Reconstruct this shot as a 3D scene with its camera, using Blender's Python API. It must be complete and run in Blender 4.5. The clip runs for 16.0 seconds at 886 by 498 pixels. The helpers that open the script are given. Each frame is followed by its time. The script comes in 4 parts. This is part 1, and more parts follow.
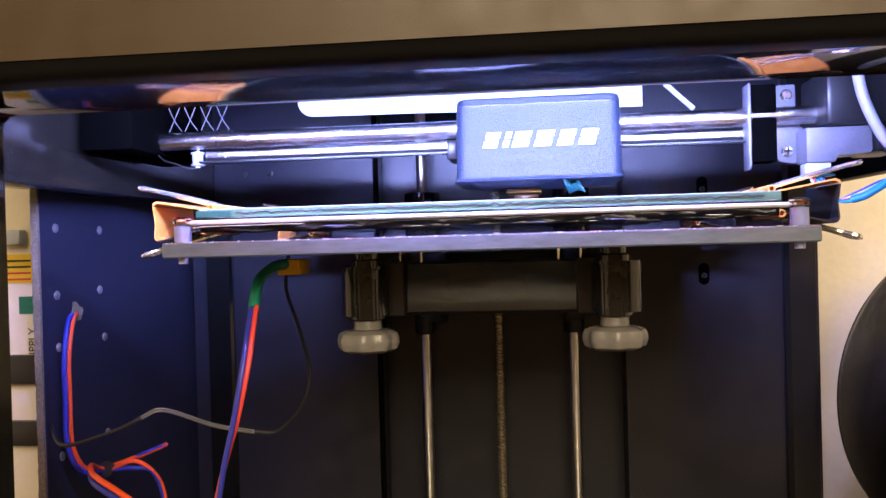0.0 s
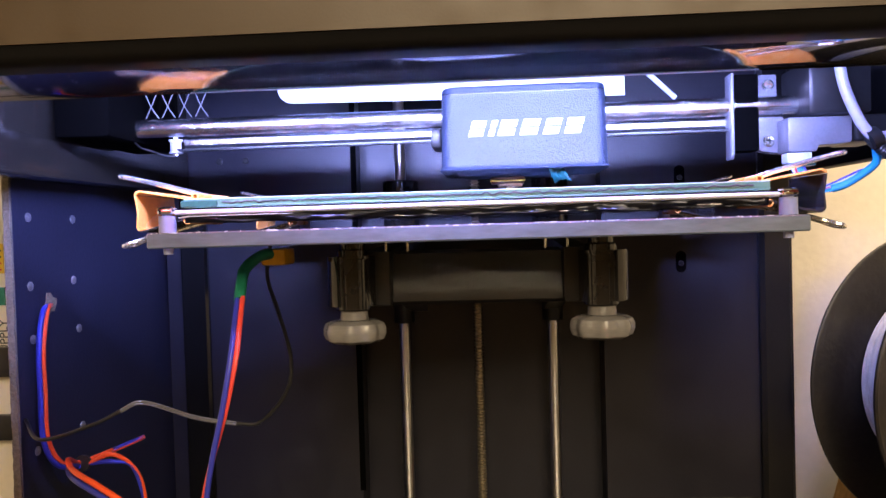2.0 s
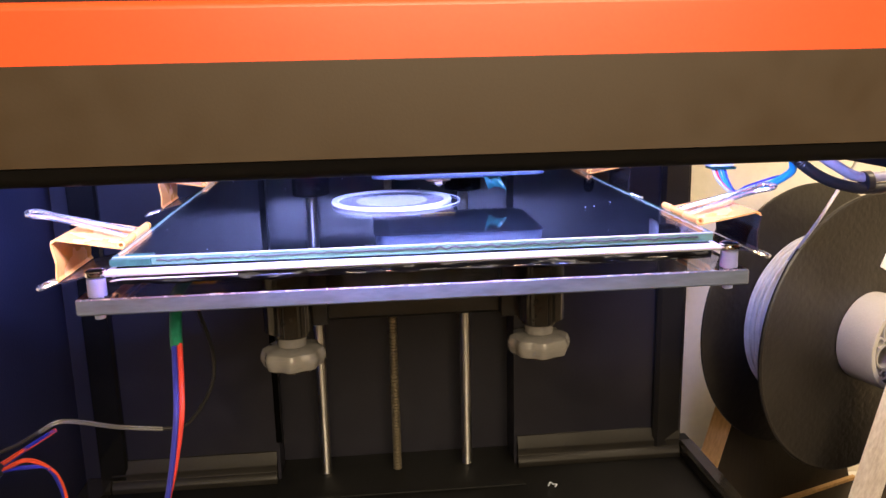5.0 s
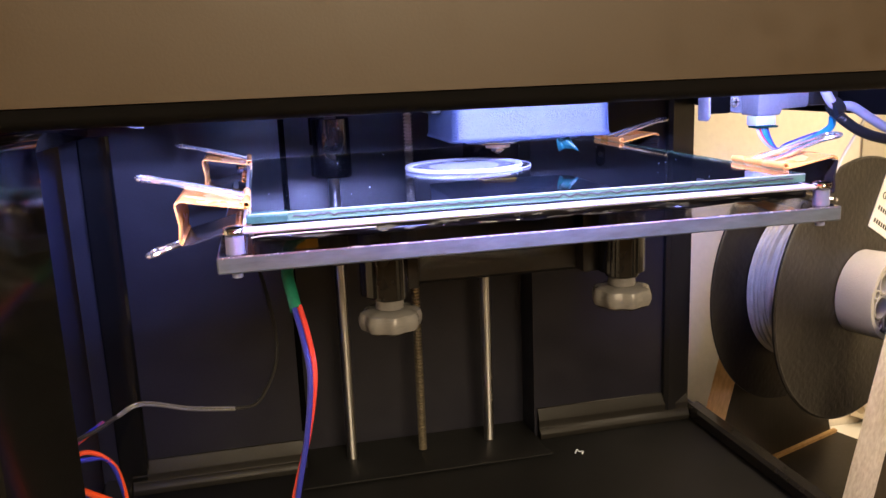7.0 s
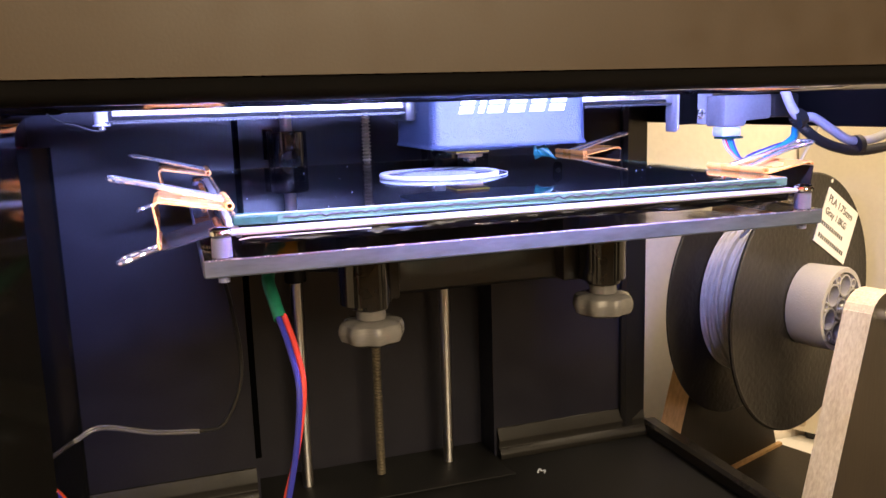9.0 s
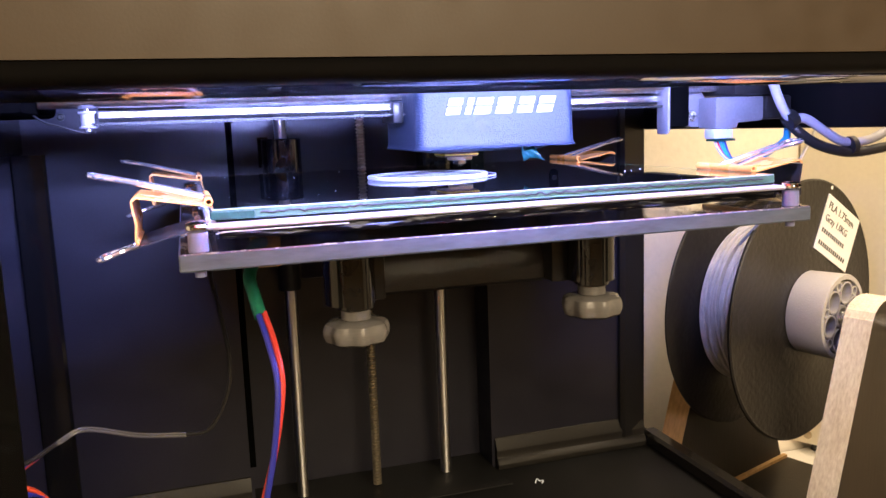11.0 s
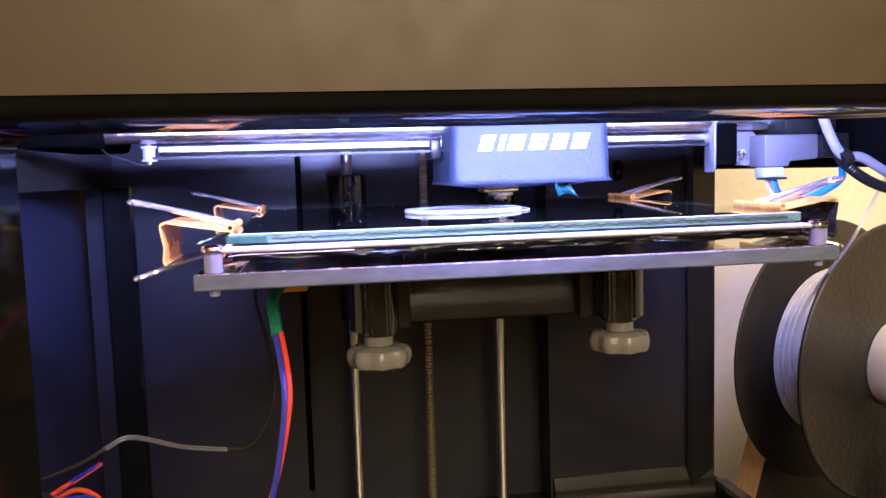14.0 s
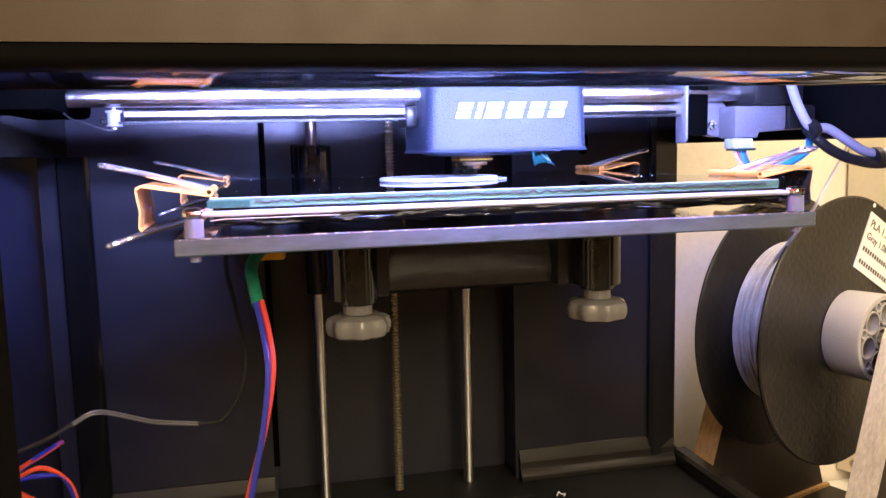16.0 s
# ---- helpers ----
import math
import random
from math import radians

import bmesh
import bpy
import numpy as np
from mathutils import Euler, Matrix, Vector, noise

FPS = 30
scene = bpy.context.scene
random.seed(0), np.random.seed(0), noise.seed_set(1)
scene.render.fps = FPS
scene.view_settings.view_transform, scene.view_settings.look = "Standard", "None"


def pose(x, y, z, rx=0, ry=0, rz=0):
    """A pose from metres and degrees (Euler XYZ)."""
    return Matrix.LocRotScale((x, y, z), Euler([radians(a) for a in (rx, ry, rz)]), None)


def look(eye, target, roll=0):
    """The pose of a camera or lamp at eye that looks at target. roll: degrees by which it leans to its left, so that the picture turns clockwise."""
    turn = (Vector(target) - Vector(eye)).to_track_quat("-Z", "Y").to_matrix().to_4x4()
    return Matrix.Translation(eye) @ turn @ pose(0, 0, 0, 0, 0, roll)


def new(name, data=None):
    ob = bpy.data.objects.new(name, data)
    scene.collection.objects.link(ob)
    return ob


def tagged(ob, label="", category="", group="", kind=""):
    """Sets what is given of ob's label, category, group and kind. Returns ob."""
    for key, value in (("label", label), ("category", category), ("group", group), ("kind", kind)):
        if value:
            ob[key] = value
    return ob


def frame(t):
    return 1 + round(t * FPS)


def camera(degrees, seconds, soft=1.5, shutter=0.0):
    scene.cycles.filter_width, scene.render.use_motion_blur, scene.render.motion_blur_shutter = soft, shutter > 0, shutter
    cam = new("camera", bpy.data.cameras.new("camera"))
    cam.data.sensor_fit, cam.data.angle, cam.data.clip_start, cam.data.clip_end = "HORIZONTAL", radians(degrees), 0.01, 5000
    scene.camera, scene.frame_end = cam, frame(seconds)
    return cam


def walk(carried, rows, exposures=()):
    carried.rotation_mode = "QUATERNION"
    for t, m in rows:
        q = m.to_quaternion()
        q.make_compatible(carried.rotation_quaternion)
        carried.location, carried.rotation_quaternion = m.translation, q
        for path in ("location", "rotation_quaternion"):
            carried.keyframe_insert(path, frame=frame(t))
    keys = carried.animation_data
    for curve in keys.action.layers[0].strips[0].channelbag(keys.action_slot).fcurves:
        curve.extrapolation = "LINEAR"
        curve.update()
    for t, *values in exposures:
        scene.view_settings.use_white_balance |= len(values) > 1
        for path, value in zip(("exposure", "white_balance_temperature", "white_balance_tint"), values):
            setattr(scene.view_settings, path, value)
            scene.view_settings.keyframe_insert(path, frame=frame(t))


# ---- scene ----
cam = camera(57.25, 16.0)
PATH = [
    (0, (0.01907, -0.27476, 0.21028), (-0.09373, 0.71883, 0.20187), -1.566),
    (0.5, (0.01467, -0.27257, 0.20981), (-0.08391, 0.72251, 0.19971), -1.774),
    (1, (0.01305, -0.26544, 0.20804), (-0.06685, 0.73109, 0.18461), -1.626),
    (1.5, (0.01457, -0.26852, 0.21135), (-0.05887, 0.72840, 0.18401), -1.530),
    (2, (0.00973, -0.27349, 0.21156), (-0.05979, 0.72375, 0.18566), -1.649),
    (2.5, (0.00496, -0.27143, 0.21485), (-0.06021, 0.72608, 0.18790), -1.653),
    (3, (0.00741, -0.26949, 0.21625), (-0.04960, 0.72845, 0.18685), -1.653),
    (5.5, (-0.02044, -0.25853, 0.28825), (0.08293, 0.70347, 0.03553), -1.116),
    (6, (-0.01644, -0.28461, 0.28142), (0.06012, 0.67815, 0.02213), -0.808),
    (6.5, (-0.06051, -0.26093, 0.26931), (0.05569, 0.70335, 0.03127), -2.344),
    (7, (-0.09441, -0.25705, 0.26498), (0.11492, 0.69795, 0.05484), -2.327),
    (7.5, (-0.10058, -0.26093, 0.25997), (0.14939, 0.68815, 0.06820), -2.033),
    (8, (-0.11095, -0.25842, 0.25493), (0.16946, 0.68387, 0.07203), -1.812),
    (8.5, (-0.11806, -0.25093, 0.25436), (0.18030, 0.68664, 0.07567), -1.659),
    (9, (-0.11575, -0.24264, 0.25473), (0.18999, 0.69313, 0.07907), -1.764),
    (11.5, (-0.10052, -0.24774, 0.23894), (0.18177, 0.70204, 0.10393), -2.321),
    (12, (-0.09226, -0.25603, 0.22802), (0.13725, 0.71108, 0.11832), -2.036),
    (12.5, (-0.08444, -0.26437, 0.22521), (0.10437, 0.71420, 0.14305), -1.941),
    (13, (-0.07620, -0.26925, 0.22438), (0.08229, 0.71572, 0.15578), -1.504),
    (13.5, (-0.07255, -0.26808, 0.23698), (0.07341, 0.71825, 0.16057), -1.321),
    (14, (-0.07171, -0.26392, 0.24240), (0.08091, 0.71976, 0.14719), -1.686),
    (14.5, (-0.07359, -0.25799, 0.24653), (0.09104, 0.72211, 0.13560), -1.699),
    (15, (-0.08217, -0.25330, 0.24422), (0.10121, 0.72250, 0.12518), -1.628),
    (15.5, (-0.08379, -0.25461, 0.24065), (0.12159, 0.71651, 0.11919), -1.344),
    (16, (-0.08501, -0.25803, 0.23729), (0.13402, 0.71024, 0.11697), -1.328),
]
walk(cam, [(t, look(eye, target, roll)) for t, eye, target, roll in PATH])

# ---------------------------------------------------------------- world and lights
world = bpy.data.worlds.new("room_air")
scene.world = world
world.use_nodes = True
world.node_tree.nodes["Background"].inputs[0].default_value = (1.0, 0.82, 0.6, 1)
world.node_tree.nodes["Background"].inputs[1].default_value = 0.02


def area_lamp(name, eye, target, sx, sy, power, colour):
    data = bpy.data.lights.new(name, "AREA")
    data.shape, data.size, data.size_y, data.energy, data.color = "RECTANGLE", sx, sy, power, colour
    ob = new(name, data)
    ob.matrix_world = look(eye, target)
    return ob


# Unseen warm room light, placed in front of the printer.
ROOM_LAMP = area_lamp("room_front_light", (0.22, -1.50, 1.02), (0.10, 0.20, 0.10), 1.0, 0.8, 46.0, (1.0, 0.78, 0.50))
# Added warm fill for the wall and spool; no lamp is seen there.
SIDE_FILL = area_lamp("side_fill_light", (0.75, -0.25, 1.55), (0.30, 0.22, 0.0), 0.6, 0.6, 27.0, (1.0, 0.79, 0.54))
LED = area_lamp("chamber_led_light", (-0.010, -0.032, 0.281), (-0.035, 0.16, 0.240), 0.26, 0.010, 3.2, (0.33, 0.385, 1.0))
LED.data.spread = radians(140)

# ---------------------------------------------------------------- materials


def material(name, colour, rough=0.5, metal=0.0, grain=0.0, scale=400.0, bump=0.0, second=None, transmission=0.0, ior=1.5, coat=0.0, stretch=(1, 1, 1), vary=0.0):
    """Principled surface with colour variation at two scales and a fine relief."""
    m = bpy.data.materials.new(name)
    m.use_nodes = True
    nt = m.node_tree
    b = nt.nodes["Principled BSDF"]
    b.inputs["Base Color"].default_value = (*colour, 1)
    b.inputs["Roughness"].default_value = rough
    b.inputs["Metallic"].default_value = metal
    b.inputs["IOR"].default_value = ior
    b.inputs["Transmission Weight"].default_value = transmission
    b.inputs["Coat Weight"].default_value = coat
    if grain or bump or vary:
        tc = nt.nodes.new("ShaderNodeTexCoord")
        mp = nt.nodes.new("ShaderNodeMapping")
        mp.inputs["Scale"].default_value = stretch
        nt.links.new(tc.outputs["Object"], mp.inputs[0])
        fine = nt.nodes.new("ShaderNodeTexNoise")
        fine.inputs["Scale"].default_value, fine.inputs["Detail"].default_value = scale, 6
        wide = nt.nodes.new("ShaderNodeTexNoise")
        wide.inputs["Scale"].default_value, wide.inputs["Detail"].default_value = scale / 14, 3
        for n in (fine, wide):
            nt.links.new(mp.outputs[0], n.inputs["Vector"])
        if grain:
            both = nt.nodes.new("ShaderNodeMath")
            both.operation = "MULTIPLY_ADD"
            both.inputs[1].default_value = 0.6
            nt.links.new(fine.outputs["Fac"], both.inputs[0])
            half = nt.nodes.new("ShaderNodeMath")
            half.operation = "MULTIPLY"
            half.inputs[1].default_value = 0.4
            nt.links.new(wide.outputs["Fac"], half.inputs[0])
            nt.links.new(half.outputs[0], both.inputs[2])
            ramp = nt.nodes.new("ShaderNodeMix")
            ramp.data_type = "RGBA"
            low = second or tuple(c * (1 - grain) for c in colour)
            ramp.inputs[6].default_value = (*low, 1)
            ramp.inputs[7].default_value = (*(min(1, c * (1 + grain)) for c in colour), 1)
            spread = nt.nodes.new("ShaderNodeMapRange")
            spread.inputs[1].default_value, spread.inputs[2].default_value = 0.3, 0.7
            nt.links.new(both.outputs[0], spread.inputs[0])
            nt.links.new(spread.outputs[0], ramp.inputs[0])
            nt.links.new(ramp.outputs[2], b.inputs["Base Color"])
        if vary:
            rr = nt.nodes.new("ShaderNodeMapRange")
            rr.inputs[1].default_value, rr.inputs[2].default_value = 0.3, 0.7
            rr.inputs[3].default_value, rr.inputs[4].default_value = max(0.02, rough - vary), min(1, rough + vary)
            nt.links.new(wide.outputs["Fac"], rr.inputs[0])
            nt.links.new(rr.outputs[0], b.inputs["Roughness"])
        if bump:
            bp = nt.nodes.new("ShaderNodeBump")
            bp.inputs["Strength"].default_value, bp.inputs["Distance"].default_value = bump, 0.0006
            nt.links.new(fine.outputs["Fac"], bp.inputs["Height"])
            nt.links.new(bp.outputs[0], b.inputs["Normal"])
    return m


M = {}
M["black"] = material("black_moulded_plastic", (0.0125, 0.012, 0.0125), 0.34, grain=0.25, scale=900, bump=0.08, vary=0.03)
# Black plastic; its blue share stands in for the chamber LED's tint.
M["wall"] = material("black_moulded_wall", (0.0120, 0.0118, 0.0205), 0.40, grain=0.22, scale=900, bump=0.08, vary=0.05)
M["skirt"] = material("worn_black_skirting", (0.0125, 0.0112, 0.0095), 0.50, grain=0.25, scale=700, bump=0.06, vary=0.06, ior=1.35)
M["matte"] = material("matte_black_plastic", (0.009, 0.009, 0.0095), 0.55, grain=0.25, scale=900, bump=0.08, ior=1.3)
M["gloss"] = material("glossy_black_plastic", (0.014, 0.0135, 0.0135), 0.07, grain=0.15, scale=200, vary=0.05)
M["fascia"] = material("satin_charcoal_plastic", (0.0370, 0.0222, 0.0100), 0.48, grain=0.06, scale=1400, bump=0.04, vary=0.06)
M["orange"] = material("orange_plastic", (0.86, 0.085, 0.02), 0.35, grain=0.06, scale=900, bump=0.04)
M["wallpaint"] = material("cream_wall_paint", (0.78, 0.72, 0.63), 0.8, grain=0.05, scale=180, bump=0.5)
M["steel"] = material("polished_steel_rod", (0.95, 0.94, 0.93), 0.21, 1.0, grain=0.05, scale=1300, stretch=(0.0, 1, 1), bump=0.8)
M["steelz"] = material("polished_vertical_rod", (0.96, 0.95, 0.94), 0.40, 1.0, grain=0.04, scale=600, stretch=(1, 1, 0.05))
tan = M["steelz"].node_tree.nodes.new("ShaderNodeTangent")
tan.direction_type, tan.axis = "RADIAL", "Z"
shine = M["steelz"].node_tree.nodes["Principled BSDF"]
shine.inputs["Anisotropic"].default_value, shine.inputs["Anisotropic Rotation"].default_value = 0.9, 0.25
M["steelz"].node_tree.links.new(tan.outputs[0], shine.inputs["Tangent"])
M["satin"] = material("satin_black_plastic", (0.020, 0.018, 0.015), 0.15, grain=0.2, scale=700, bump=0.05, vary=0.05)
# For the unseen south wall: brown keeps reflections in the plastic dim.
M["darkwall"] = material("brown_unseen_wall", (0.26, 0.18, 0.10), 0.7, grain=0.1, scale=60, bump=0.2)
M["screwsteel"] = material("lead_screw_steel", (0.50, 0.44, 0.33), 0.30, 0.85, grain=0.15, scale=700)
M["nickel"] = material("nickel_wire", (0.95, 0.89, 0.80), 0.17, 0.86, grain=0.08, scale=900)
M["clip"] = material("orange_brown_clip_enamel", (0.98, 0.38, 0.08), 0.28, 0.0, grain=0.12, scale=600, vary=0.06)
M["clipspine"] = material("dark_clip_enamel", (0.03, 0.026, 0.024), 0.25, 0.0, grain=0.2, scale=600)
M["glass"] = material("green_edged_glass", (0.90, 0.97, 0.95), 0.0, transmission=1.0, ior=1.5)
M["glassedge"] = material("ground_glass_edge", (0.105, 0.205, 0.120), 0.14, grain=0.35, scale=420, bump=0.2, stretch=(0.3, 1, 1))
# Highlight along the glass arris, painted as a lighter green.
M["glassglint"] = material("glass_arris_highlight", (0.26, 0.36, 0.28), 0.10, grain=0.15, scale=500)
M["acrylic"] = material("clear_acrylic", (0.93, 0.94, 0.96), 0.02, transmission=1.0, ior=1.49)
# The blue here is chamber LED light carried by the acrylic, put into the colour.
M["frost"] = material("sawn_acrylic_edge", (0.130, 0.165, 0.240), 0.34, grain=0.30, scale=300, bump=0.25, stretch=(0.4, 1, 1.5))
M["foil"] = material("crinkled_aluminium_foil", (0.83, 0.82, 0.80), 0.13, 1.0, grain=0.05, scale=260, bump=0.35)
# Foil again, with its dark reflections put into the base colour.
M["foildark"] = material("foil_dark_reflection", (0.040, 0.043, 0.056), 0.34, 1.0, grain=0.3, scale=120, bump=0.25)
M["deep"] = material("deep_black_plastic", (0.0035, 0.0035, 0.004), 0.6, grain=0.2, scale=500, ior=1.3)
M["dull"] = material("dull_screw_steel", (0.34, 0.34, 0.35), 0.36, 0.6, grain=0.4, scale=700)
# Near-black without sheen: shade in groove and slots, also two black blocks.
M["void"] = material("shade_black", (0.002, 0.002, 0.002), 0.95, grain=0.2, scale=500, ior=1.05)
M["foiledge"] = material("aluminium_tape_edge", (0.88, 0.88, 0.90), 0.38, 0.35, grain=0.05, scale=500, bump=0.15)
M["bedblack"] = material("black_heater_board", (0.006, 0.006, 0.007), 0.25, grain=0.2, scale=500, ior=1.08)
M["tape"] = material("green_masking_tape", (0.02, 0.085, 0.055), 0.45, grain=0.3, scale=700, bump=0.2)
M["nylon"] = material("white_nylon", (0.52, 0.58, 0.70), 0.36, grain=0.06, scale=700)
M["spacer"] = material("translucent_nylon_spacer", (0.30, 0.34, 0.60), 0.30, grain=0.06, scale=700)
M["knob"] = material("printed_grey_plastic", (0.165, 0.160, 0.158), 0.24, grain=0.12, scale=800, bump=0.25, stretch=(0.3, 0.3, 4))
M["hub"] = material("printed_light_grey_plastic", (0.42, 0.40, 0.38), 0.48, grain=0.08, scale=800, bump=0.25)
M["headblue"] = material("textured_grey_head_cover", (0.019, 0.029, 0.055), 0.48, grain=0.12, scale=1300, bump=0.6)
M["mark"] = material("white_printed_mark", (0.55, 0.56, 0.58), 0.5, grain=0.04, scale=900)
M["bracket"] = material("grey_cast_bracket", (0.21, 0.21, 0.24), 0.38, 0.2, grain=0.10, scale=900, bump=0.2)
M["brass"] = material("brass_nozzle", (0.84, 0.60, 0.36), 0.30, 0.8, grain=0.08, scale=700)
M["silicone"] = material("dark_copper_block", (0.16, 0.06, 0.03), 0.35, grain=0.2, scale=600)
M["film"] = material("thin_grey_plastic_film", (0.19, 0.20, 0.225), 0.22, grain=0.2, scale=700, bump=0.2)
M["post"] = material("dark_glossy_jamb", (0.006, 0.006, 0.006), 0.09, grain=0.2, scale=200, ior=1.42)
M["teal"] = material("teal_tape_flap", (0.004, 0.050, 0.050), 0.28, grain=0.3, scale=500, bump=0.3)
M["red"] = material("red_wire_sheath", (0.60, 0.055, 0.04), 0.36, grain=0.10, scale=500)
M["orangered"] = material("orange_red_wire_sheath", (0.78, 0.085, 0.02), 0.38, grain=0.10, scale=500)
M["blue"] = material("blue_wire_sheath", (0.028, 0.035, 0.36), 0.36, grain=0.10, scale=500)
M["cyan"] = material("cyan_wire_sheath", (0.02, 0.30, 0.55), 0.36, grain=0.10, scale=500)
M["green"] = material("green_heat_shrink", (0.012, 0.17, 0.105), 0.42, grain=0.2, scale=500, bump=0.15)
M["yellow"] = material("yellow_connector", (0.70, 0.36, 0.01), 0.4, grain=0.1, scale=500)
M["wireblack"] = material("black_wire_sheath", (0.018, 0.018, 0.018), 0.35, grain=0.2, scale=500)
M["wiregrey"] = material("silver_wire_sheath", (0.10, 0.10, 0.098), 0.30, grain=0.2, scale=500)
M["loom"] = material("lavender_grey_tube", (0.42, 0.42, 0.50), 0.40, grain=0.1, scale=500)
M["spool"] = material("black_spool_plastic", (0.0165, 0.0145, 0.0118), 0.38, grain=0.3, scale=260, bump=0.6, vary=0.08)
# faint diamond embossing on the spool
nt = M["spool"].node_tree
tc = nt.nodes.new("ShaderNodeTexCoord")
bands = []
for turn in (45, -45):
    mp = nt.nodes.new("ShaderNodeMapping")
    mp.inputs["Rotation"].default_value = (0, radians(turn), 0)
    nt.links.new(tc.outputs["Object"], mp.inputs[0])
    wv = nt.nodes.new("ShaderNodeTexWave")
    wv.inputs["Scale"].default_value, wv.inputs["Distortion"].default_value = 62.0, 0.4
    nt.links.new(mp.outputs[0], wv.inputs["Vector"])
    bands.append(wv)
cross = nt.nodes.new("ShaderNodeMath")
cross.operation = "MAXIMUM"
nt.links.new(bands[0].outputs["Fac"], cross.inputs[0])
nt.links.new(bands[1].outputs["Fac"], cross.inputs[1])
emboss = nt.nodes.new("ShaderNodeBump")
emboss.inputs["Strength"].default_value, emboss.inputs["Distance"].default_value = 0.06, 0.0006
nt.links.new(cross.outputs[0], emboss.inputs["Height"])
old = next(n for n in nt.nodes if n.type == "BUMP" and n != emboss)
nt.links.new(old.outputs[0], emboss.inputs["Normal"])
nt.links.new(emboss.outputs[0], nt.nodes["Principled BSDF"].inputs["Normal"])
M["filament"] = material("grey_filament", (0.60, 0.58, 0.545), 0.20, grain=0.22, scale=120, vary=0.08)
M["paper"] = material("white_paper_label", (0.82, 0.80, 0.76), 0.6, grain=0.03, scale=500)
M["ink"] = material("black_ink", (0.03, 0.03, 0.03), 0.6, grain=0.2, scale=900)
M["ply"] = material("rough_whitened_wood_edge", (0.97, 0.89, 0.74), 0.65, grain=0.03, scale=100, second=(0.62, 0.52, 0.38), bump=0.5, stretch=(7, 7, 0.10))
M["pine"] = material("pine_edge", (0.70, 0.46, 0.22), 0.6, grain=0.2, scale=120, second=(0.52, 0.30, 0.12), bump=0.2, stretch=(4, 4, 0.4))
M["standface"] = material("dark_stained_board", (0.024, 0.018, 0.012), 0.45, grain=0.3, scale=140, bump=0.15, stretch=(3, 3, 0.5))
M["table"] = material("dark_table_top", (0.07, 0.05, 0.033), 0.45, grain=0.3, scale=90, stretch=(0.4, 4, 1), bump=0.1)
# Dark board with the blue of the chamber LED put into its colour.
M["hardboard"] = material("blue_lit_hardboard", (0.017, 0.019, 0.041), 0.5, grain=0.2, scale=500, bump=0.2)
M["rawedge"] = material("fuzzy_board_edge", (0.20, 0.17, 0.12), 0.9, grain=0.4, scale=900, bump=1.0)
M["psu"] = material("cream_power_supply_case", (0.80, 0.74, 0.60), 0.5, grain=0.04, scale=300)
M["warn"] = material("yellow_warning_print", (0.80, 0.55, 0.04), 0.5, grain=0.05, scale=500)
M["print"] = material("white_printed_part", (0.42, 0.44, 0.48), 0.45, grain=0.06, scale=900, bump=0.5)

# ---------------------------------------------------------------- mesh helpers


def thing(name, label, category, group="", kind="", at=(0, 0, 0)):
    ob = new(name)
    ob.empty_display_size = 0.01
    ob.location = at
    return tagged(ob, label, category, group, kind)


def part(name, bm, mat, parent=None, label="", smooth=True, kind=""):
    me = bpy.data.meshes.new(name)
    bm.normal_update()
    bm.to_mesh(me)
    bm.free()
    for m in mat if isinstance(mat, (list, tuple)) else [mat]:
        me.materials.append(m)
    if smooth:
        for p in me.polygons:
            p.use_smooth = True
        me.set_sharp_from_angle(angle=radians(35))
    ob = new(name, me)
    if parent is not None:
        ob.parent = parent
        ob.matrix_parent_inverse = Matrix.Translation(-Vector(parent.location)) if parent.parent is None else Matrix()
    return tagged(ob, label, kind=kind)


def box(x0, x1, y0, y1, z0, z1, bevel=0.0, seg=2, bm=None):
    bm = bm or bmesh.new()
    made = bmesh.ops.create_cube(bm, size=1, matrix=Matrix.LocRotScale(((x0 + x1) / 2, (y0 + y1) / 2, (z0 + z1) / 2), None, (abs(x1 - x0), abs(y1 - y0), abs(z1 - z0))))
    if bevel:
        edges = {e for v in made["verts"] for e in v.link_edges}
        bmesh.ops.bevel(bm, geom=list(edges), offset=bevel, segments=seg, affect="EDGES", profile=0.5)
    return bm


def rod(a, b, r, seg=20, r2=None, bevel=0.0, bm=None):
    """A cylinder or cone from a to b."""
    bm = bm or bmesh.new()
    a, b = Vector(a), Vector(b)
    m = Matrix.Translation((a + b) / 2) @ (b - a).to_track_quat("Z", "Y").to_matrix().to_4x4()
    made = bmesh.ops.create_cone(bm, cap_ends=True, segments=seg, radius1=r, radius2=r if r2 is None else r2, depth=(b - a).length, matrix=m)
    if bevel:
        vs = set(made["verts"])
        edges = [e for e in bm.edges if e.verts[0] in vs and e.verts[1] in vs and any(len(f.verts) > 4 for f in e.link_faces)]
        bmesh.ops.bevel(bm, geom=edges, offset=bevel, segments=2, affect="EDGES", profile=0.5)
    return bm


def lathe(profile, seg=32, m=Matrix(), wave=None, bm=None):
    """Turn (radius, height) pairs about z; wave(angle, radius) may alter the radius."""
    bm = bm or bmesh.new()
    rings = []
    for r, h in profile:
        ring = []
        for k in range(seg):
            a = 2 * math.pi * k / seg
            rr = wave(a, r) if wave else r
            ring.append(bm.verts.new(m @ Vector((rr * math.cos(a), rr * math.sin(a), h))))
        rings.append(ring)
    for lo, hi in zip(rings, rings[1:]):
        for k in range(seg):
            bm.faces.new((lo[k], lo[(k + 1) % seg], hi[(k + 1) % seg], hi[k]))
    if profile[0] != profile[-1]:
        bm.faces.new(rings[0][::-1])
        bm.faces.new(rings[-1])
    return bm


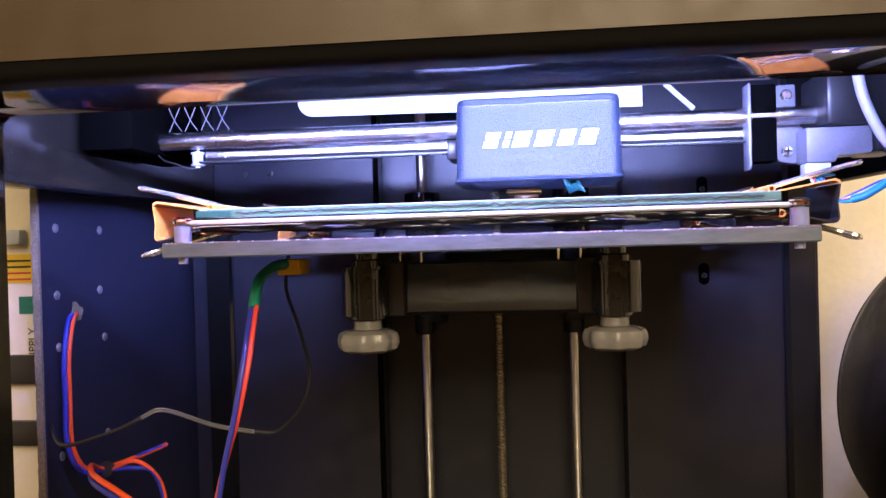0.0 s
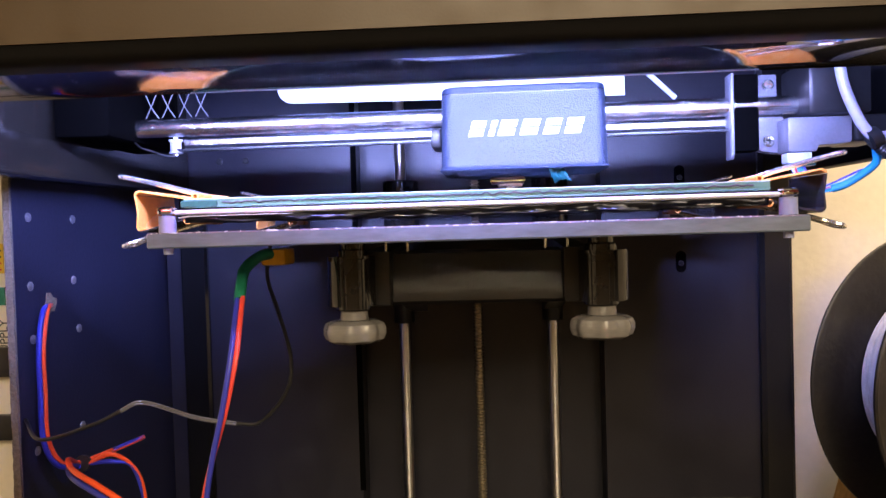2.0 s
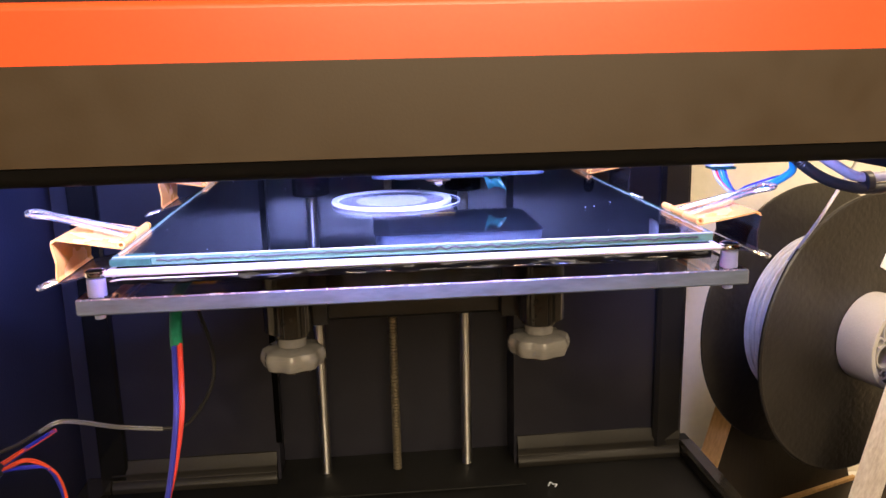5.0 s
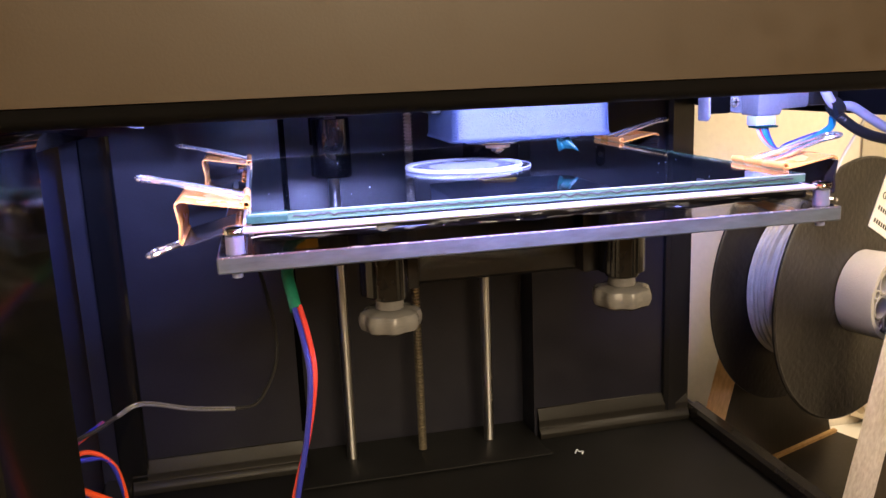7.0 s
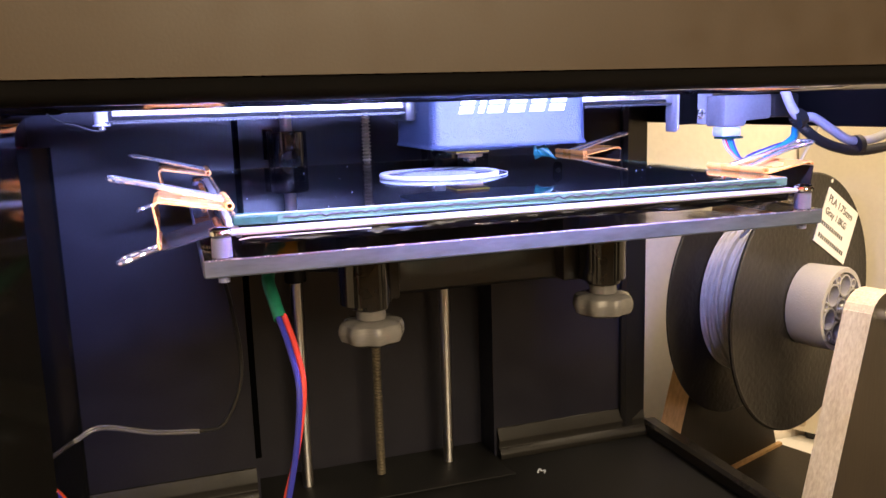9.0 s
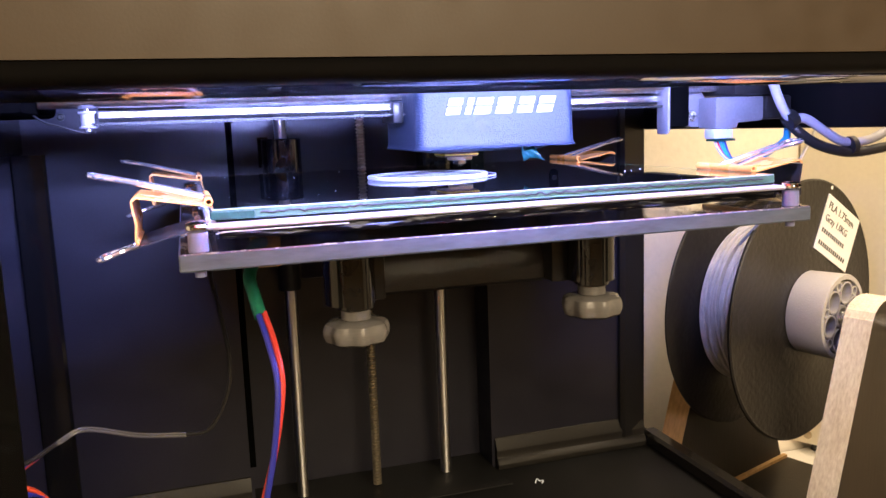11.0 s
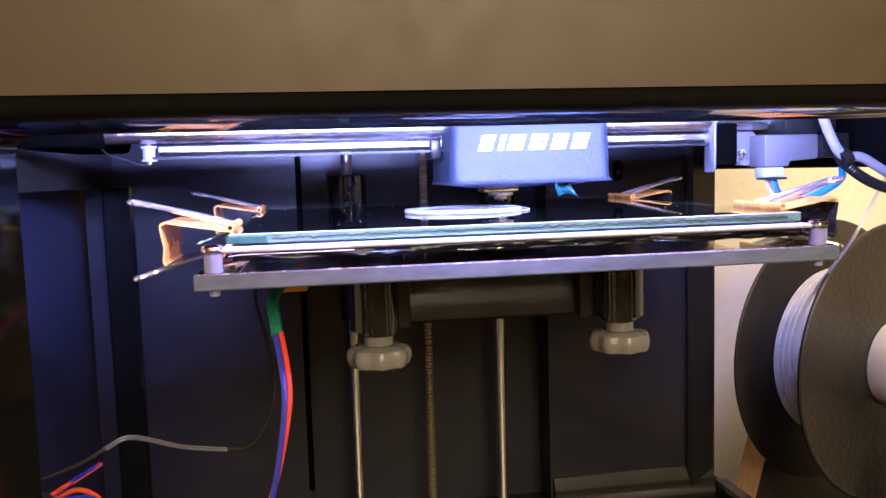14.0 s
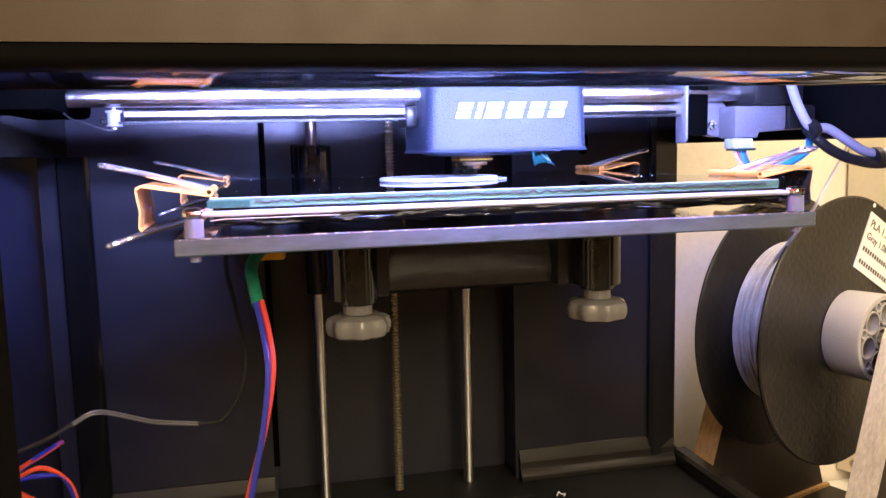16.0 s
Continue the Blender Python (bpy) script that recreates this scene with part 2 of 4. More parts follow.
def spline(points, steps=8):
    """A smooth line through the points."""
    p = [Vector(q) for q in points]
    p = [2 * p[0] - p[1], *p, 2 * p[-1] - p[-2]]
    out = []
    for i in range(1, len(p) - 2):
        for k in range(steps):
            t = k / steps
            out.append(0.5 * (2 * p[i] + (p[i + 1] - p[i - 1]) * t + (2 * p[i - 1] - 5 * p[i] + 4 * p[i + 1] - p[i + 2]) * t**2 + (3 * p[i] - p[i - 1] - 3 * p[i + 1] + p[i + 2]) * t**3))
    return [*out, p[-2]]


def tube(points, r, seg=10, steps=8, smooth=True, ribs=0.0, bm=None):
    """A wire of radius r along a smooth line through the points."""
    bm = bm or bmesh.new()
    line = spline(points, steps) if smooth else [Vector(q) for q in points]
    rings, side = [], None
    for i, q in enumerate(line):
        way = (line[min(i + 1, len(line) - 1)] - line[max(i - 1, 0)]).normalized()
        side = (side - way * side.dot(way)).normalized() if side is not None else way.orthogonal().normalized()
        other = way.cross(side)
        rr = r * (1 + ribs * (i % 2))
        rings.append([bm.verts.new(q + rr * (math.cos(2 * math.pi * k / seg) * side + math.sin(2 * math.pi * k / seg) * other)) for k in range(seg)])
    for lo, hi in zip(rings, rings[1:]):
        for k in range(seg):
            bm.faces.new((lo[k], lo[(k + 1) % seg], hi[(k + 1) % seg], hi[k]))
    bm.faces.new(rings[0][::-1])
    bm.faces.new(rings[-1])
    return bm


def prism(outline, a, b, axis="z", bevel=0.0, bm=None):
    """Push a closed outline from a to b along an axis. Outline pairs are (x, y), (x, z) for axis y, (y, z) for axis x."""
    bm = bm or bmesh.new()
    put = {"z": lambda p, h: (p[0], p[1], h), "y": lambda p, h: (p[0], h, p[1]), "x": lambda p, h: (h, p[0], p[1])}[axis]
    lo, hi = ([bm.verts.new(put(p, h)) for p in outline] for h in (a, b))
    faces = [bm.faces.new(lo[::-1]), bm.faces.new(hi)]
    n = len(outline)
    faces += [bm.faces.new((lo[k], lo[(k + 1) % n], hi[(k + 1) % n], hi[k])) for k in range(n)]
    bmesh.ops.recalc_face_normals(bm, faces=faces)
    if bevel:
        bmesh.ops.bevel(bm, geom=[e for e in bm.edges if e.verts[0] in lo + hi], offset=bevel, segments=2, affect="EDGES", profile=0.5)
    return bm


def arc(cx, cy, r, a0, a1, n=8):
    return [(cx + r * math.cos(radians(a0 + (a1 - a0) * k / n)), cy + r * math.sin(radians(a0 + (a1 - a0) * k / n))) for k in range(n + 1)]


def letters(text, size, mat, parent, m, name="lettering"):
    """Flat lettering with the built-in font, laid by the pose m."""
    cu = bpy.data.curves.new(name, "FONT")
    cu.body, cu.size, cu.extrude = text, size, 0.00008
    tmp = bpy.data.objects.new(name, cu)
    me = bpy.data.meshes.new_from_object(tmp)
    bpy.data.objects.remove(tmp)
    me.materials.clear()
    me.materials.append(mat)
    me.transform(m)
    ob = new(name, me)
    ob.parent = parent
    ob.matrix_parent_inverse = Matrix.Translation(-Vector(parent.location))
    return ob


# ---------------------------------------------------------------- the room
def plain(name, bm, mat, label, category):
    return tagged(part(name, bm, mat, smooth=False), label, category, kind="structure")


plain("floor", box(-1.6, 2.0, -2.0, 0.40, -0.85, -0.80), M["standface"], "dark brown wooden room floor", "floor")
plain("wall_north", box(-1.6, 2.0, 0.318, 0.40, -0.80, 1.9), M["wallpaint"], "cream painted wall with fine stipple", "wall")
# added out of view; its brown holds down reflections in the housing
plain("wall_south", box(-1.6, 2.0, -2.08, -2.0, -0.80, 1.9), M["darkwall"], "added brown wall behind the viewer that dims reflections", "wall")
plain("wall_west", box(-1.68, -1.6, -2.0, 0.40, -0.80, 1.9), M["wallpaint"], "cream painted side wall of the room", "wall")
plain("wall_east", box(2.0, 2.08, -2.0, 0.40, -0.80, 1.9), M["wallpaint"], "cream painted side wall of the room", "wall")
plain("ceiling", box(-1.68, 2.08, -2.08, 0.40, 1.9, 1.96), M["wallpaint"], "cream painted plain room ceiling", "ceiling")
desk = tagged(part("table_top", box(-0.75, 1.1, -0.35, 0.3165, -0.09, -0.05, 0.004), M["table"]), "dark wooden table top carrying the printer", "table")
for sx, sy in ((-0.70, -0.30), (1.04, -0.30), (-0.70, 0.27), (1.04, 0.27)):
    part("leg", box(sx - 0.025, sx + 0.025, sy - 0.025, sy + 0.025, -0.80, -0.0901, 0.003), M["standface"], desk)

# ---------------------------------------------------------------- printer housing
printer = thing("printer_housing", "black plastic desktop printer housing with orange top band", "3d printer", at=(0, 0.1, -0.05))
XL, XR, YF, YB = -0.188, 0.188, -0.0244, 0.238

# front fascia: profile in y and z, with the chamfer and the glossy underside strip
fascia_profile = [(-0.0728, 0.2615), (-0.0728, 0.2835), (-0.060, 0.2835), (-0.052, 0.2835), (-0.052, 0.2625)]
part("front_fascia", prism(fascia_profile, -0.213, 0.213, "x"), M["fascia"], printer, "satin charcoal front band", smooth=False)
part("fascia_lip", prism([(-0.0726, 0.2612), *arc(-0.0665, 0.2620, 0.0055, 200, 262, 5), (-0.0591, 0.2566), (-0.050, 0.2590), (-0.050, 0.2612)], -0.213, 0.213, "x"), M["deep"], printer, "black chamfer under the front band")
part("fascia_underside", prism([(-0.0588, 0.2567), (-0.0296, 0.2567), (-0.0264, 0.2554), (-0.0258, 0.2556), (-0.0256, 0.2570), (-0.0275, 0.2580), (-0.0400, 0.2640), (-0.0500, 0.2640), (-0.0500, 0.2592)], -0.19, 0.19, "x"), M["gloss"], printer, "glossy black underside strip")
part("top_band", prism([(-0.0650, 0.28352), (-0.0645, 0.2955), *arc(-0.0625, 0.2955, 0.002, 180, 90, 4), (0.0, 0.2975), (0.0, 0.28352)], -0.213, 0.213, "x"), M["orange"], printer, "orange plastic band")
part("top_lid", box(-0.23, 0.23, -0.055, 0.27, 0.340, 0.348, 0.002), M["black"], printer, "black top lid")
part("lid_front", box(-0.23, 0.23, -0.050, -0.046, 0.29752, 0.3398), M["black"], printer)

# front frame posts, with rounded inner corners at the top
for s, edge in ((-1, -0.1505), (1, 0.1545)):
    o = [(edge, -0.05), (edge, 0.2500), *[(edge - s * 0.005 * (1 - math.cos(radians(k))), 0.2500 + 0.005 * math.sin(radians(k))) for k in (30, 60, 90)], (s * 0.213, 0.2550), (s * 0.213, -0.05)]
    bm = bmesh.new()
    back = [bm.verts.new((x, -0.030, z)) for x, z in o]
    front = [bm.verts.new((x + (s * 0.010 if abs(x) < 0.2 else 0), -0.060, z)) for x, z in o]
    n = len(o)
    fs = [bm.faces.new(back), bm.faces.new(front[::-1])] + [bm.faces.new((back[k], back[(k + 1) % n], front[(k + 1) % n], front[k])) for k in range(n)]
    bmesh.ops.recalc_face_normals(bm, faces=fs)
    part("front_post", bm, M["post"], printer, "glossy black front jamb")

# back wall with its central recess
part("back_panel", box(-0.205, -0.0815, YB, YB + 0.03, 0.019, 0.3398), M["wall"], printer)
part("back_panel", box(0.0735, 0.1882, YB, YB + 0.03, 0.019, 0.3398), M["wall"], printer)
part("recess_panel", box(-0.0813, 0.0733, 0.262, 0.268, 0.019, 0.3398), M["wall"], printer)
# dark strip painted for the shade in the groove beside the recess
part("groove_shade", box(-0.0832, -0.0796, YB - 0.0006, YB - 0.0001, 0.045, 0.305), M["void"], printer)
# sloped skirting along the foot of the back wall
for x0, x1 in ((-0.1875, -0.0835), (0.0755, 0.1865)):
    part("back_skirting", prism([(YB - 0.0002, 0.0392), (YB - 0.0010, 0.0388), (YB - 0.0044, 0.0318), (YB - 0.0046, 0.0306), (YB - 0.0040, 0.0272), (YB - 0.0044, 0.0262), (YB - 0.0052, 0.0258), (YB - 0.0072, 0.0230), (YB - 0.0074, 0.0222), (YB - 0.0070, 0.0193), (YB - 0.0002, 0.0193)], x0, x1, "x"), M["skirt"], printer)
# rear corner posts
part("rear_post", prism([(0.168, 0.2345), (0.1705, 0.232), (0.1865, 0.236), (0.1885, 0.2395), (0.1885, 0.2379), (0.168, 0.2379)][:4] + [(0.1885, 0.2378), (0.168, 0.2378)], 0.0275, 0.3398, "z"), M["black"], printer)
# darker than the right post: its lack of LED light is in the material
part("rear_post", prism([(-0.1775, 0.2352), (-0.1790, 0.2335), (-0.1935, 0.2335), (-0.1945, 0.2345), (-0.1945, 0.2378), (-0.1775, 0.2378)], 0.0275, 0.2384, "z"), M["post"], printer, "glossy black corner post")
part("floor_tray", box(-0.205, 0.205, -0.055, 0.268, -0.05, 0.019, 0.002), M["matte"], printer, "black printer floor")
for s in (-1, 1):
    xa, xb = (0.187, 0.1965) if s > 0 else (-0.205, -0.188)
    part("side_sill", prism([(xa, 0.0195), (xa, 0.0265), (xa + 0.002, 0.0285), (xb, 0.0285), (xb, 0.0195)], -0.0240, 0.2375, "y"), M["satin"], printer)
    # right beam darker, left one shinier: their lighting is put into the materials
    part("side_beam", box(xa, xb, -0.0240, 0.2375, 0.2385, 0.3398, 0.0015), M["deep"] if s > 0 else M["satin"], printer)

# tongue at the foot of the lift, with feet of the rods
part("lift_foot", prism([(-0.086, 0.2075), (0.076, 0.2075), (0.0735, 0.216), (0.0732, 0.2618), (-0.0812, 0.2618), (-0.0815, 0.216)], 0.0192, 0.0204, "z", 0.0003), M["matte"], printer)
part("lift_frame", prism([(-0.0640, 0.2250), (-0.058, 0.2250), (-0.058, 0.2430), (-0.0640, 0.2430)], 0.2570, 0.2615, "y"), M["gloss"], printer)
for z in (0.1865, 0.2395):
    # flat dark patch for the shade inside the slot
    part("slot_hole", prism([*arc(0.1215, z + 0.0035, 0.0032, 0, 180, 8), *arc(0.1215, z - 0.0035, 0.0032, 180, 360, 8)], YB - 0.0006, YB - 0.0001, "y"), M["void"], printer)
    part("slot_screw", rod((0.1215, YB - 0.0022, z - 0.001), (0.1215, YB - 0.0007, z - 0.001), 0.0016, 12, bevel=0.0003), M["wireblack"], printer)

for x in (-0.1680, -0.1510):
    part("panel_screw", lathe([(0.0, 0.0), (0.0021, 0.0), (0.0020, 0.0006), (0.0011, 0.0011), (0.0, 0.0010)], 14, Matrix.Translation((x, YB - 0.0001, 0.2580)) @ Matrix.Rotation(radians(90), 4, "X")), M["wireblack"], printer)

# ---------------------------------------------------------------- lift: rods, screw, carriage
for x, y, label in ((-0.0520, 0.2405, "polished steel vertical guide rod"), (0.0420, 0.2415, "polished steel vertical guide rod")):
    g = tagged(part("guide_rod", rod((x, y, 0.0203), (x, y, 0.325), 0.0034, 24, bevel=0.0004), M["steelz"]), label, "guide rod", "vertical guide rods")
bm = bmesh.new()
profile = []
z = 0.0205
while z < 0.262:
    profile += [(0.0018, z), (0.0029, z + 0.0006), (0.0029, z + 0.0009), (0.0018, z + 0.0015)]
    z += 0.0021
tagged(part("lead_screw", lathe(profile, 14, Matrix.Translation((-0.005, 0.2385, 0)), bm=bm), M["screwsteel"]), "bronze-grey threaded lead screw of the lift", "lead screw")

carriage = thing("lift_carriage", "black plastic lift carriage carrying the print bed", "carriage", at=(0, 0.15, 0.2))
part("crossbar", prism([(0.068, 0.1795), (0.066, 0.1810), (0.066, 0.1878), (0.0705, 0.2010), (0.085, 0.2020), (0.085, 0.1795)], -0.0445, 0.0440, "x"), M["black"], carriage)
for s in (-1, 1):
    x = 0.0495 * s
    part("arm", prism([(0.0585, 0.1800), (0.0585, 0.2025), (0.120, 0.2045), (0.2290, 0.2045), (0.2290, 0.1600), (0.110, 0.1815)], x - s * 0.014, x - s * 0.003, "x", 0.0008), M["black"], carriage)
    xr, yr = (-0.0520, 0.2405) if s < 0 else (0.0420, 0.2415)
    part("bearing_block", lathe([(0.0032, 0.1962), (0.0108, 0.1962), (0.0114, 0.1968), (0.0114, 0.2414), (0.0108, 0.2420), (0.0032, 0.2420)], 28, Matrix.Translation((xr, yr, 0))), M["gloss"], carriage)
    part("bearing", lathe([(0.0032, 0.1520), (0.0062, 0.1520), (0.0066, 0.1526), (0.0066, 0.1958), (0.0032, 0.1958)], 24, Matrix.Translation((xr, yr, 0))), M["black"], carriage)
    part("spring_post", lathe([(0.0035, 0.1796), (0.0068, 0.1796), (0.0072, 0.1800), (0.0072, 0.2000), (0.0062, 0.2004), (0.0062, 0.2035), (0.0050, 0.2042), (0.0050, 0.2066)], 28, Matrix.Translation((x, 0.0505, 0))), M["gloss"], carriage)
    part("post_shell", lathe([(0.0092, 0.1812), (0.0098, 0.1812), (0.0098, 0.2012), (0.0092, 0.2012)], 24, Matrix.Translation((x + s * 0.0012, 0.0535, 0))), M["gloss"], carriage)
    for k in (0.012, 0.021):
        part("spring_pin", rod((x - s * k, 0.062, 0.2022), (x - s * k, 0.062, 0.2066), 0.0005, 8), M["nickel"], carriage)
part("bridge", box(-0.036, 0.036, 0.2150, 0.2280, 0.182, 0.204, 0.002), M["black"], carriage)

lobes = lambda a, r: r * (1 + 0.055 * math.cos(8 * a)) if r > 0.009 else r
for s in (-1, 1):
    x = 0.0495 * s
    k = thing("levelling_knob", "grey printed lobed levelling knob under the bed", "knob", "bed levelling knobs", at=(x, 0.0505, 0.171))
    part("grip", lathe([(0.004, 0.1664), (0.0095, 0.1666), (0.0114, 0.1678), (0.0122, 0.1700), (0.0122, 0.1722), (0.0114, 0.1742), (0.0095, 0.1752), (0.0056, 0.1755)], 64, Matrix.Translation((x, 0.0505, 0)), lobes), M["knob"], k)
    part("neck", lathe([(0.0056, 0.1756), (0.0058, 0.1758), (0.0056, 0.1794), (0.0040, 0.1795)], 24, Matrix.Translation((x, 0.0505, 0))), M["knob"], k)

# ---------------------------------------------------------------- bed stack
ZA0, ZA1 = 0.2072, 0.2126
acr = thing("acrylic_plate", "clear acrylic base plate with rough sawn edges", "plate", at=(0, 0.1, ZA0))
bm = box(-0.1103, 0.1100, -0.0046, 0.2060, ZA0, ZA1, 0.0005, 1)
for f_ in bm.faces:
    f_.material_index = 0 if abs(f_.normal.z) > 0.9 else 1
part("sheet", bm, [M["acrylic"], M["frost"]], acr, smooth=False)
# chips along the sawn front edge; their white paints its sparkle
bm = bmesh.new()
rnd = random.Random(11)
for k in range(90):
    x = -0.1085 + 0.217 * rnd.random() ** 1.05
    w, h = 0.0003 + 0.0016 * rnd.random() ** 3, 0.00010 + 0.00022 * rnd.random() ** 2
    bmesh.ops.create_icosphere(bm, subdivisions=1, radius=1, matrix=Matrix.LocRotScale((x, -0.0046 + 0.0003 * rnd.random(), ZA1 - 0.0003 * rnd.random()), None, (w, 0.00025, h)))
part("arris_sparkle", bm, M["nylon"], acr, "white chips giving the sawn edge its sparkle", kind="stuff")
for x in (-0.1045, 0.1045):
    for y in (0.0, 0.200):
        so = thing("standoff", "white nylon standoff bolt at the bed corner", "standoff", "bed corner standoffs", at=(x, y, ZA1))
        part("spacer", lathe([(0.0022, ZA1 + 0.0001), (0.0030, ZA1 + 0.0001), (0.0029, 0.2184), (0.0022, 0.2184)], 20, Matrix.Translation((x, y, 0))), M["spacer"], so)
        part("bolt", lathe([(0.0014, 0.2050), (0.0017, 0.2052), (0.0017, 0.2202), (0.0029, 0.2203), (0.0030, 0.2208), (0.0022, 0.2213)], 18, Matrix.Translation((x, y, 0))), M["spacer"], so)
        crumple = lambda a, r: r * (1 + 0.16 * noise.noise((3 * math.cos(a), 3 * math.sin(a), r * 900)))
        part("foil_cap", lathe([(0.0030, 0.2190), (0.0033, 0.2192), (0.0034, 0.2200), (0.0031, 0.2206), (0.0033, 0.2210), (0.0018, 0.2216)], 22, Matrix.Translation((x, y, 0)), crumple), M["foil"], so, "crumpled foil over the bolt head")

bed = thing("heated_bed", "heated bed board wrapped in aluminium tape", "heated bed", at=(0, 0.1, 0.2186))
bm = box(-0.1020, 0.1020, -0.0010, 0.2040, 0.2186, 0.2203, 0.0008, 3)
part("edge_tape", bm, M["foiledge"], bed, "bright aluminium tape edge")
part("loose_tape", prism([(-0.0995, 0.21745), (-0.0960, 0.21790), (-0.0600, 0.21800), (-0.0600, 0.21815), (-0.0960, 0.21815), (-0.0995, 0.21775)], -0.0026, -0.0011, "y"), M["foiledge"], bed, "loose end of the aluminium tape", smooth=False)
part("heater_top", box(-0.0990, 0.0990, 0.0035, 0.2010, 0.2204, 0.2206), M["bedblack"], bed, smooth=False)
bm = bmesh.new()
nx, ny = 72, 40
grid = []
for i in range(nx + 1):
    row = []
    for j in range(ny + 1):
        x, y = -0.1000 + 0.2000 * i / nx, 0.0008 + 0.2 * j / ny
        d = noise.noise((x * 60, y * 60, 1.3)) + 0.7 * abs(noise.noise((x * 130, y * 90, 4.1)))
        sag = 0.0016 * max(0.0, math.sin(math.pi * (i / nx)))
        row.append(bm.verts.new((x, y, 0.2176 - sag * (1 - 0.2 * j / ny) + 0.0007 * d - (0.0012 if x > 0.06 else 0) * abs(noise.noise((x * 200, y * 150, 2))))))
    grid.append(row)
for i in range(nx):
    for j in range(ny):
        bm.faces.new((grid[i][j], grid[i][j + 1], grid[i + 1][j + 1], grid[i + 1][j]))
foil = part("insulation_foil", bm, M["foil"], bed, "crinkled aluminium insulation foil")
sol = foil.modifiers.new("thickness", "SOLIDIFY")
sol.thickness = 0.0002

# hanging foil edge, coloured by the dark surroundings it would mirror
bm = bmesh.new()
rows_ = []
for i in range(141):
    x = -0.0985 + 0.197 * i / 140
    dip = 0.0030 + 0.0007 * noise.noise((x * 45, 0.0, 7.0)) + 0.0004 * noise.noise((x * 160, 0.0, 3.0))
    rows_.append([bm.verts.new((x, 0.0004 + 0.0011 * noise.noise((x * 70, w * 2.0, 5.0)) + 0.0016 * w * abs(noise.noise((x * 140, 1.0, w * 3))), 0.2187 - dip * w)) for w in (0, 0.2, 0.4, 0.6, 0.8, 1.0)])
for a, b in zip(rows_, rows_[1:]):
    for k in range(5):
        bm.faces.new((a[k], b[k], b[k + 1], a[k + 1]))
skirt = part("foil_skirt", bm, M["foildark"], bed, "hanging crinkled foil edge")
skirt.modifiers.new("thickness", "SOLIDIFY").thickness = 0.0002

gp = thing("glass_plate", "clear glass print surface with a green ground edge", "glass plate", at=(0, 0.1, 0.221))
bm = box(-0.1000, 0.1000, 0.0030, 0.1960, 0.2210, 0.2243, 0.0004, 1)
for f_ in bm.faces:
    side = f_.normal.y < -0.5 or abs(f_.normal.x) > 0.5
    # upward bevels take the painted highlight
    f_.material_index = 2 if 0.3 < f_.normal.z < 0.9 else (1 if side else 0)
sheet = part("pane", bm, [M["glass"], M["glassedge"], M["glassglint"]], gp, smooth=False)
sheet.visible_shadow = False
wob = [(-0.0860 + 0.0011 * k, 0.0029, 0.22275 + 0.0007 * noise.noise((k * 0.45, 3.0, 0)) + 0.0003 * noise.noise((k * 1.3, 7.0, 0))) for k in range(165)]
part("adhesive_line", tube(wob, 0.00033, 5, 2), M["ink"], gp, "wavy dark adhesive line")
low = [(-0.0990 + 0.0050 * k, 0.0029, 0.2214 + 0.0002 * noise.noise((k * 0.6, 9.0, 0))) for k in range(40)]
part("adhesive_line", tube(low, 0.00016, 5, 2), M["tape"], gp, "dark green adhesive line")
part("corner_tape", box(-0.1006, -0.0875, 0.0020, 0.0080, 0.2212, 0.2236, 0.0003, 1), M["tape"], gp, "green tape patch at the corner")


